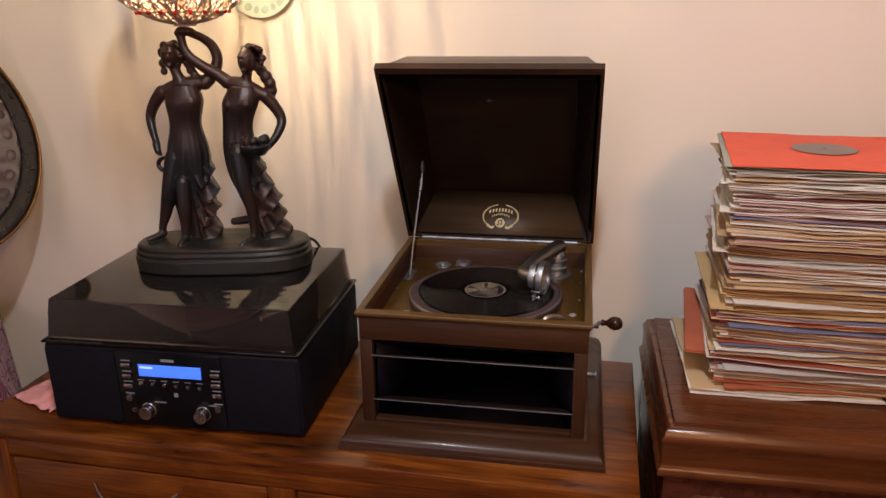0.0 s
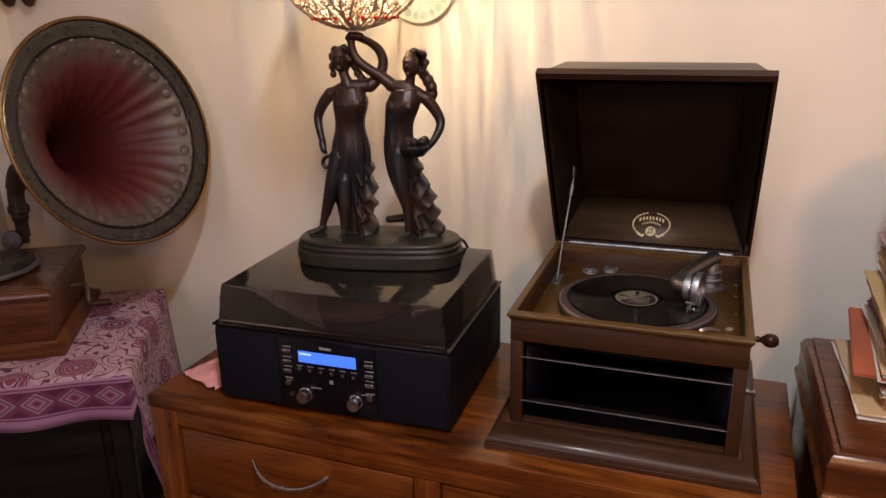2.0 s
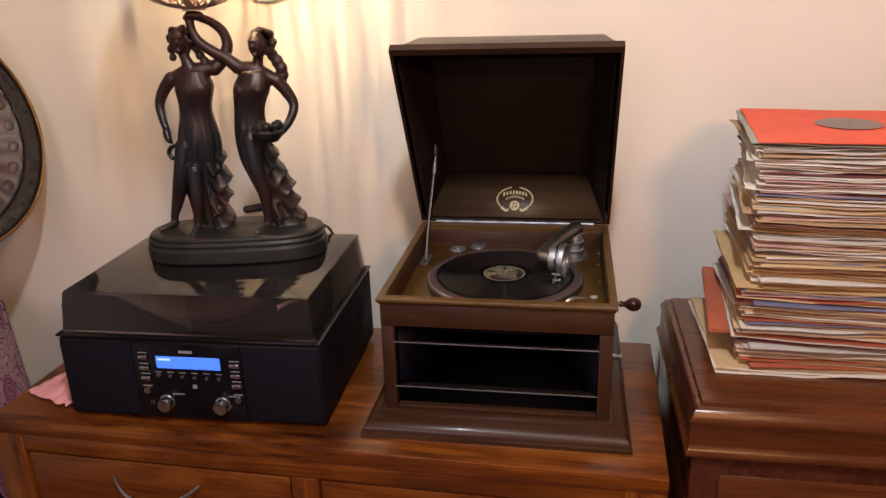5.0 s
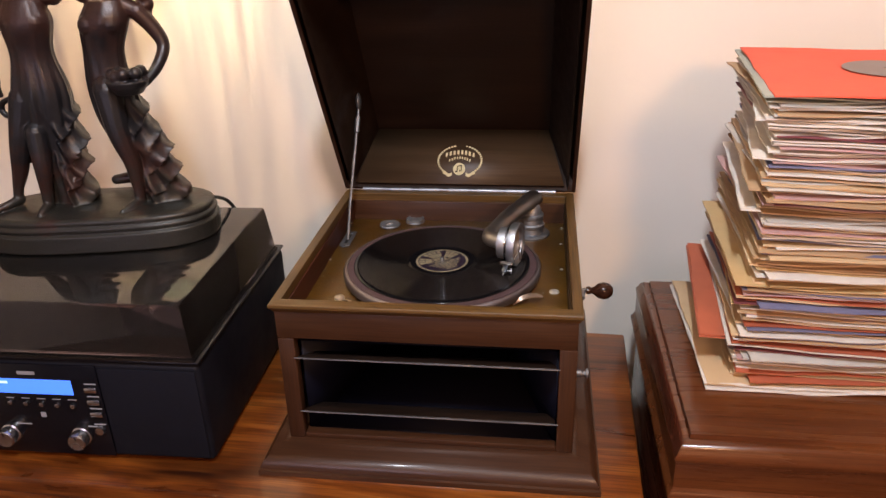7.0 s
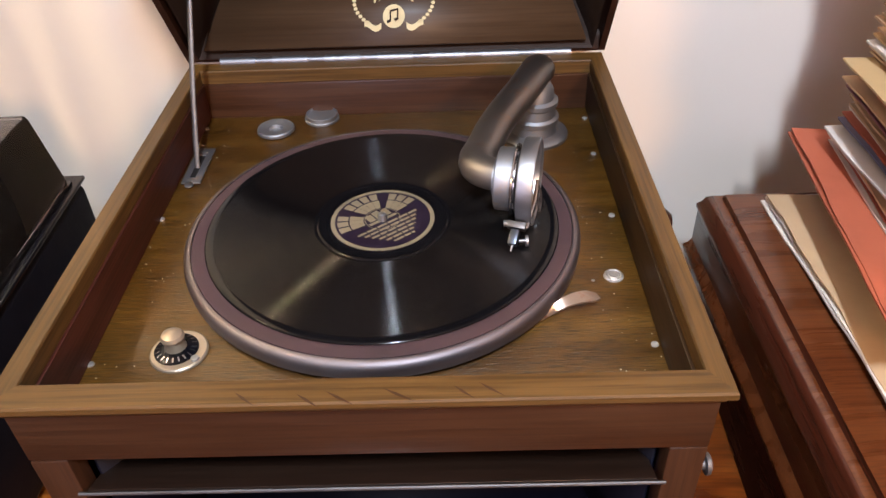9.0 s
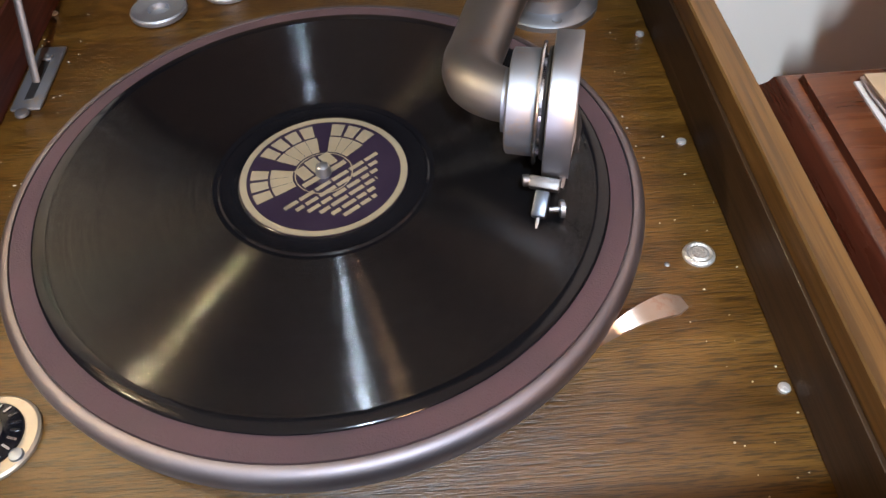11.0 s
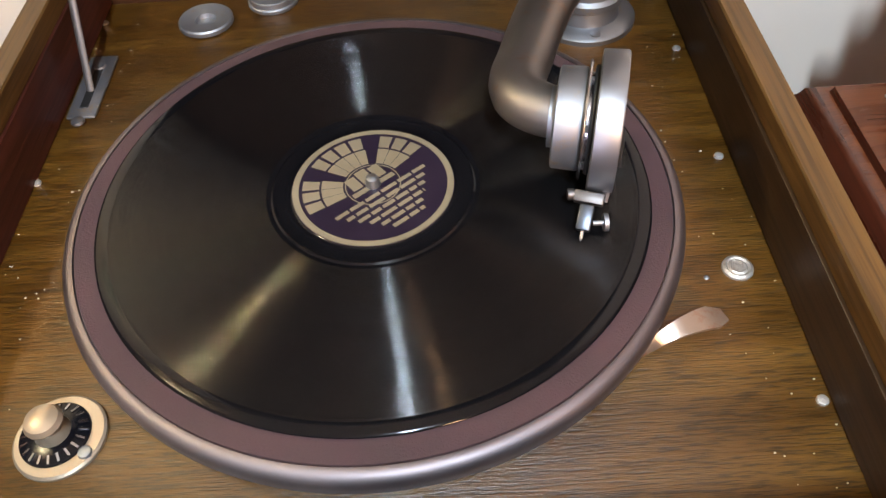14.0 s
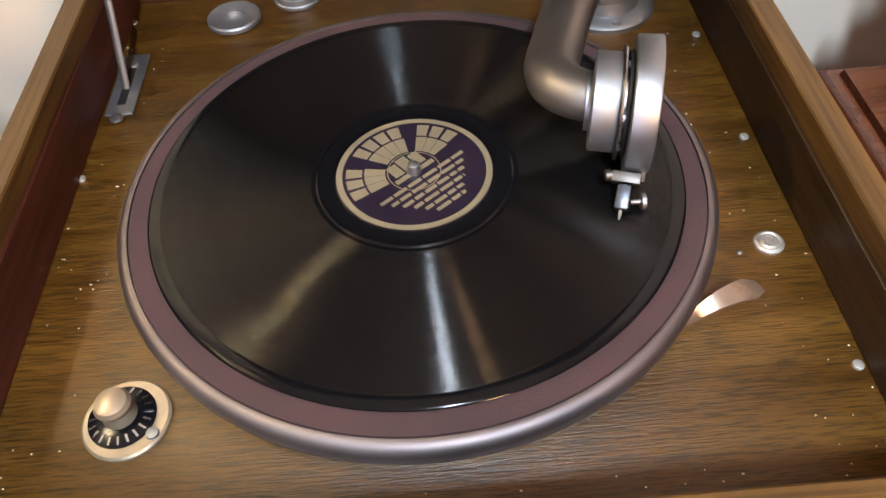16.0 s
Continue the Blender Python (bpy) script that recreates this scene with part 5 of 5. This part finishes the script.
STEP, Z0, COUNT = 0.00327, 0.8625, 121
upper = ["white", "grey", "kraft", "white", "tan", "white", "grey", "white", "rose", "tan", "white", "kraft", "maroon", "white", "slate", "tan", "white"]
lower = ["tan", "white", "rust", "kraft", "grey", "white", "tan", "white", "rose", "grey", "white", "ochre", "kraft", "maroon", "slate", "rust"]
drift_x = drift_y = drift_a = 0.0
for i in range(COUNT):
    f = i / COUNT
    drift_x += rng.uniform(-0.004, 0.004) - 0.15 * drift_x
    drift_y += rng.uniform(-0.004, 0.004) - 0.15 * drift_y
    drift_a += rng.uniform(-2.2, 2.2) - 0.2 * drift_a
    kind = rng.choice(upper if f > 0.42 else lower)
    x, y, a = 0.55 + 0.016 * min(1, 3.5 * f) + drift_x + rng.uniform(-0.004, 0.004), 0.028 - 0.026 * f + drift_y * 0.6, -2 - 3.5 * f + drift_a
    if rng.random() < 0.28:
        x, y, a = x + rng.uniform(-0.016, 0.012), y + rng.uniform(-0.012, 0.01), a + rng.uniform(-6, 5)
    if i < 17:
        x, y = x + 0.008, y + 0.008
    if i in (0, 1, 2):
        kind, x, y, a = ("white", "white", "tan")[i], (0.517, 0.516, 0.515)[i], 0.027, (0.5, -0.5, 0.4)[i]
    if i in (17, 18):
        kind, x, y, a = "rust", 0.525, 0.048, -6
    if 52 < i < 60:
        kind = ("ochre", "tan", "kraft", "tan", "ochre", "kraft", "tan")[i - 53]
    if i == COUNT - 1:
        kind, x, y, a = "red", 0.558, -0.002, -5.5
    if i in (COUNT - 2, COUNT - 3):
        kind, x, y, a = "green", 0.552, 0.004, -6.5
    sleeve(kind, (x, y, Z0 + i * STEP), a, rng.randrange(5))
top_z = Z0 + COUNT * STEP
hole = thing("sleeve_label", pose(0.558, -0.002, top_z + 0.0002), "grey record label showing through the red sleeve", "label")
part("label_face", lathe([(0.05, 0), (0.0038, 0.0001)], 64), plain("grey_label", (0.2, 0.15, 0.13), 0.5), hole)
part("centre_hole", lathe([(0.0036, 0.0003), (0, 0.0003)], 20), RUBBER, hole)

# ---- pink cloth on the sideboard ----
b = bmesh.new()
n = 26
vs = {}
for i in range(n + 1):
    for j in range(n + 1):
        s, t = i / n * 2 - 1, j / n * 2 - 1
        h = 0.032 * math.exp(-2.2 * ((s - 0.25) ** 2 + (t - 0.1) ** 2)) * (1 + 0.5 * noise.noise((s * 2.2, t * 2.2, 3))) + 0.012 * abs(noise.noise((s * 3, t * 3, 7))) + 0.004
        vs[i, j] = b.verts.new((0.06 * s + 0.01 * noise.noise((t * 3, s, 1)), 0.09 * t + 0.01 * noise.noise((s * 3, t, 5)), max(0.002, h)))
for i in range(n):
    for j in range(n):
        b.faces.new((vs[i, j], vs[i + 1, j], vs[i + 1, j + 1], vs[i, j + 1]))
cloth = tagged(part("dust_cloth", b, PINK_CLOTH), "crumpled pink cotton cloth lying on the sideboard", "cloth")
cloth.matrix_world = pose(-0.835, -0.1, SB, 0, 0, -20)
sol = cloth.modifiers.new("thickness", "SOLIDIFY")
sol.thickness = 0.0018
sol.offset = 1

# ---- covered table with the horn gramophone ----
TZ = 0.722
TT = pose(-1.108, -0.13, 0, 0, 0, 31)
table = thing("side_table", TT, "dark wooden side table under a printed cloth", "table")
part("tabletop", box(-0.75, -0.012, 0.012, 0.56, TZ - 0.035, TZ - 0.004, 0.003), BLACKWOOD, table)
for x in (-0.74, -0.06):
    for y in (0.02, 0.51):
        part("leg", box(x, x + 0.04, y, y + 0.04, 0, TZ - 0.0355, 0.003), BLACKWOOD, table)
part("lower_shelf", box(-0.7, -0.02, 0.02, 0.54, 0.2, 0.22, 0.002), BLACKWOOD, table)
crate = thing("black_cabinet", TT, "black box cabinet with a tan cloth front under the table", "cabinet")
part("carcass", box(-0.69, -0.07, 0.06, 0.5, 0.2205, 0.6, 0.004), BLACKWOOD, crate)
part("door", box(-0.32, -0.09, 0.053, 0.0598, 0.24, 0.585, 0.003), BLACKWOOD, crate)
part("front_cloth", box(-0.67, -0.36, 0.053, 0.0598, 0.24, 0.585, 0.002), TAN_PANEL, crate)
# cloth: a sheet over the top that hangs down in front and at the end
b = bmesh.new()
uv = b.loops.layers.uv.new("UVMap")
xs = [-0.75 + 0.018 * i for i in range(42)] + [0.004, 0.008] + [0.008 + 0.02 * k for k in range(1, 17)]
ys = [-0.008 - 0.0185 * k for k in range(6, 0, -1)] + [-0.008, -0.004] + [0.018 * i for i in range(31)]
pts = {}
for i, x in enumerate(xs):
    for j, y in enumerate(ys):
        dx, dy = max(0, x - 0.004), max(0, -0.004 - y)
        fold = 0.012 * math.sin(x * 26 + 1) * min(1, dy / 0.1) + 0.02 * math.sin(y * 17 + 2) * min(1, dx / 0.25)
        px = min(x, 0.004) + (0.006 + fold * 0.8 + 0.12 * dx if dx > 0 else 0)
        py = max(y, -0.004) - (0.006 + fold if dy > 0 else 0)
        pz = TZ - dx - dy * (1 if dx == 0 else 0.6) + 0.0012 * noise.noise((x * 14, y * 14, 0))
        pts[i, j] = b.verts.new((px, py, pz))
for i in range(len(xs) - 1):
    for j in range(len(ys) - 1):
        f = b.faces.new((pts[i, j], pts[i + 1, j], pts[i + 1, j + 1], pts[i, j + 1]))
        for loop, (a, c) in zip(f.loops, ((i, j), (i + 1, j), (i + 1, j + 1), (i, j + 1))):
            loop[uv].uv = (xs[a], ys[c])
spread_cloth = tagged(part("tablecloth", b, PRINT, smooth=80), "pink and plum block-printed cotton cloth draped over the table", "tablecloth")
spread_cloth.matrix_world = TT
sol = spread_cloth.modifiers.new("thickness", "SOLIDIFY")
sol.thickness = 0.0015
sol.offset = 1

HG = pose(-1.3, -0.112, TZ + 0.0025, 0, 0, 32)
horn_gram = thing("horn_gramophone", HG, "oak horn gramophone with a red flower horn on the covered table", "gramophone")
part("base", capped(moulding([(-0.02, 0), (0.0, 0), (0.0, 0.012), (-0.006, 0.018), (-0.018, 0.024), (-0.022, 0.032)], -0.42, 0, 0, 0.42)), HONEY_OAK, horn_gram)
part("case", box(-0.392, -0.028, 0.028, 0.392, 0.0322, 0.142, 0.003), HONEY_OAK, horn_gram)
part("top_board", capped(moulding([(-0.02, 0.1422), (0.0, 0.1424), (0.0, 0.15), (-0.006, 0.158), (-0.02, 0.16)], -0.405, -0.015, 0.015, 0.405)), MAHOGANY, horn_gram)
part("turntable", lathe([(0, 0.165), (0.122, 0.165), (0.126, 0.168), (0.126, 0.175), (0.122, 0.178), (0, 0.178)], 64, (-0.21, 0.2, 0)), NICKEL, horn_gram)
hrec = thing("shellac_record", HG @ pose(-0.21, 0.2, 0.1782), "black shellac record with a white label on the horn gramophone", "record")
part("disc", lathe([(0.04, 0.0018), (0.12, 0.002), (0.121, 0.001), (0.12, 0), (0.04, 0)], 64), SHELLAC, hrec)
part("label", lathe([(0.04, 0.002), (0, 0.002)], 40), PAPERS["white"], hrec, "white paper label")
hcrank = part("crank", tube(curve_points([(-0.03, 0.25, 0.09), (0.0, 0.25, 0.09), (0.012, 0.235, 0.085), (0.02, 0.2, 0.06), (0.03, 0.19, 0.055)]), 0.005, 8), NICKEL, horn_gram)
part("crank_knob", lathe([(0, 0), (0.008, 0), (0.011, 0.02), (0.009, 0.05), (0, 0.055)], 20, m=Matrix.Translation((0.026, 0.19, 0.055)) @ Matrix.Rotation(radians(90), 4, "Y")), CRANKWOOD, hcrank)

# horn: local z runs from throat to mouth
C = Vector((-1.241, 0.101, 1.227))
axis = Vector((0.946, -0.165, 0.28)).normalized()
HM = Matrix.Translation(C) @ axis.to_track_quat("Z", "Y").to_matrix().to_4x4() @ Matrix.Scale(0.915, 4) @ Matrix.Translation((0, 0, -0.441))
HMI = HG.inverted() @ HM


def petal(a, r, z):
    k = min(1, max(0, (r - 0.04) / 0.12)) * (1 if r < 0.252 else max(0, 1 - (r - 0.252) / 0.006))
    return r * (1 + 0.035 * k * (abs(math.sin(13 * a)) - 0.5))


prof = [(0.022, 0.0), (0.03, 0.05), (0.045, 0.12), (0.068, 0.2), (0.095, 0.265), (0.13, 0.325), (0.165, 0.37), (0.2, 0.4), (0.228, 0.415), (0.246, 0.423), (0.251, 0.426)]
horn = part("horn", lathe(prof, 156, fade=petal), HORN, horn_gram, "fluted flower horn, deep red inside and worn at the edge", 70)
horn.matrix_local = HMI
sol = horn.modifiers.new("thickness", "SOLIDIFY")
sol.thickness, sol.offset = 0.002, -1
b = lathe([(0.25, 0.4265), (0.254, 0.431), (0.258, 0.4275), (0.264, 0.429), (0.28, 0.434), (0.296, 0.440)], 156)
flange = part("horn_flange", b, HORN_RIM, horn, "black scalloped horn flange")
sol = flange.modifiers.new("thickness", "SOLIDIFY")
sol.thickness, sol.offset = 0.002, -1
for i in range(26):
    b = bmesh.new()
    a = 2 * math.pi * i / 26
    blob(b, (0, 0, 0), (0.0055, 0.007, 0.003), 10)
    bmesh.ops.transform(b, matrix=Matrix.Rotation(a, 4, "Z") @ Matrix.Translation((0.279, 0, 0.4345)) @ Matrix.Rotation(radians(-20), 4, "Y"), verts=b.verts)
    part("boss", b, HORN_RIM, horn)
for i in range(26):
    b = bmesh.new()
    a = 2 * math.pi * (i + 0.5) / 26
    blob(b, (0, 0, 0), (0.013, 0.016, 0.0042), 14)
    bmesh.ops.transform(b, matrix=Matrix.Rotation(a, 4, "Z") @ Matrix.Translation((0.232, 0, 0.4145)) @ Matrix.Rotation(radians(-25), 4, "Y"), verts=b.verts)
    part("flute_stud", b, HORN, horn)
part("rim_bead", tube([(0.298 * math.cos(a), 0.298 * math.sin(a), 0.441) for a in np.linspace(0, 2 * math.pi, 120, endpoint=False)], 0.0045, 8, closed=True), BRASS, horn, "worn brass rim bead")
WG = HG.inverted()
throat = HM @ Vector((0, 0, 0))
neck = [throat + axis * 0.03, throat - axis * 0.02, throat - axis * 0.06 - Vector((0, 0, 0.02)), throat - axis * 0.085 - Vector((0, 0, 0.07)), throat - axis * 0.085 - Vector((0, 0, 0.13)), throat - axis * 0.085 - Vector((0, 0, 0.19))]
iron = plain("aged_iron", (0.07, 0.06, 0.055), 0.45, 0.7, 0.3, 50, 0.15, (0.11, 0.095, 0.08))
elbow = part("horn_elbow", tube(curve_points([WG @ p for p in neck]), [0.021] * 10 + [0.026] * 12 + [0.022] * 12 + [0.018] * 7, 16), iron, horn_gram, "aged grey iron horn elbow")
foot = WG @ neck[-1]
part("elbow_collar", lathe([(0.024, -0.012), (0.028, -0.008), (0.028, 0.008), (0.024, 0.012)], 24, WG @ (neck[-2] + Vector((0, 0, 0.02)))), iron, elbow)
part("reproducer", lathe([(0, 0), (0.026, 0), (0.028, 0.004), (0.026, 0.016), (0, 0.018)], 28, m=Matrix.Translation(foot + Vector((-0.02, -0.03, 0.0))) @ Matrix.Rotation(radians(80), 4, "X")), iron, horn_gram)
part("horn_bracket", tube([foot, (foot.x, foot.y, 0.158)], 0.013, 12), iron, horn_gram)

# ---- wall pieces ----
plate = thing("wall_plate", wall_turn @ pose(-0.565, -0.002, 1.552, 90), "pale celadon china plate with green pattern on the wall", "plate")
part("dish", lathe([(0, 0.001), (0.05, 0.001), (0.056, 0.004), (0.088, 0.014), (0.0905, 0.016), (0.0895, 0.0175), (0.056, 0.0075), (0.05, 0.0045), (0, 0.004)], 64), CHINA, plate)
for i in range(22):
    a = 2 * math.pi * i / 22
    b = bmesh.new()
    v = []
    for t in np.linspace(0, 2 * math.pi, 8, endpoint=False):
        rr, tt = 0.073 + 0.009 * math.cos(t), a + (0.09 + 0.04 * (i % 2)) * math.sin(t)
        v.append(b.verts.new((rr * math.cos(tt), rr * math.sin(tt), 0.0083 + (rr - 0.056) * 0.305)))
    b.faces.new(v)
    part("leaf_motif", b, CHINA_INK, plate)
for s in (0, 1):
    orn = thing("hanging_ornament", pose(-1.84 + 0.075 * s, 0.4, 1.545), "small dark carved wooden drop hanging on a thread", "ornament", "hanging drops")
    part("drop", lathe([(0, -0.03), (0.012, -0.024), (0.021, -0.008), (0.019, 0.012), (0.008, 0.026), (0, 0.03)], 18), CRANKWOOD, orn)
    part("thread", tube([(0, 0, 0.028), (0, 0.01, 0.3)], 0.001, 6), RUBBER, orn)
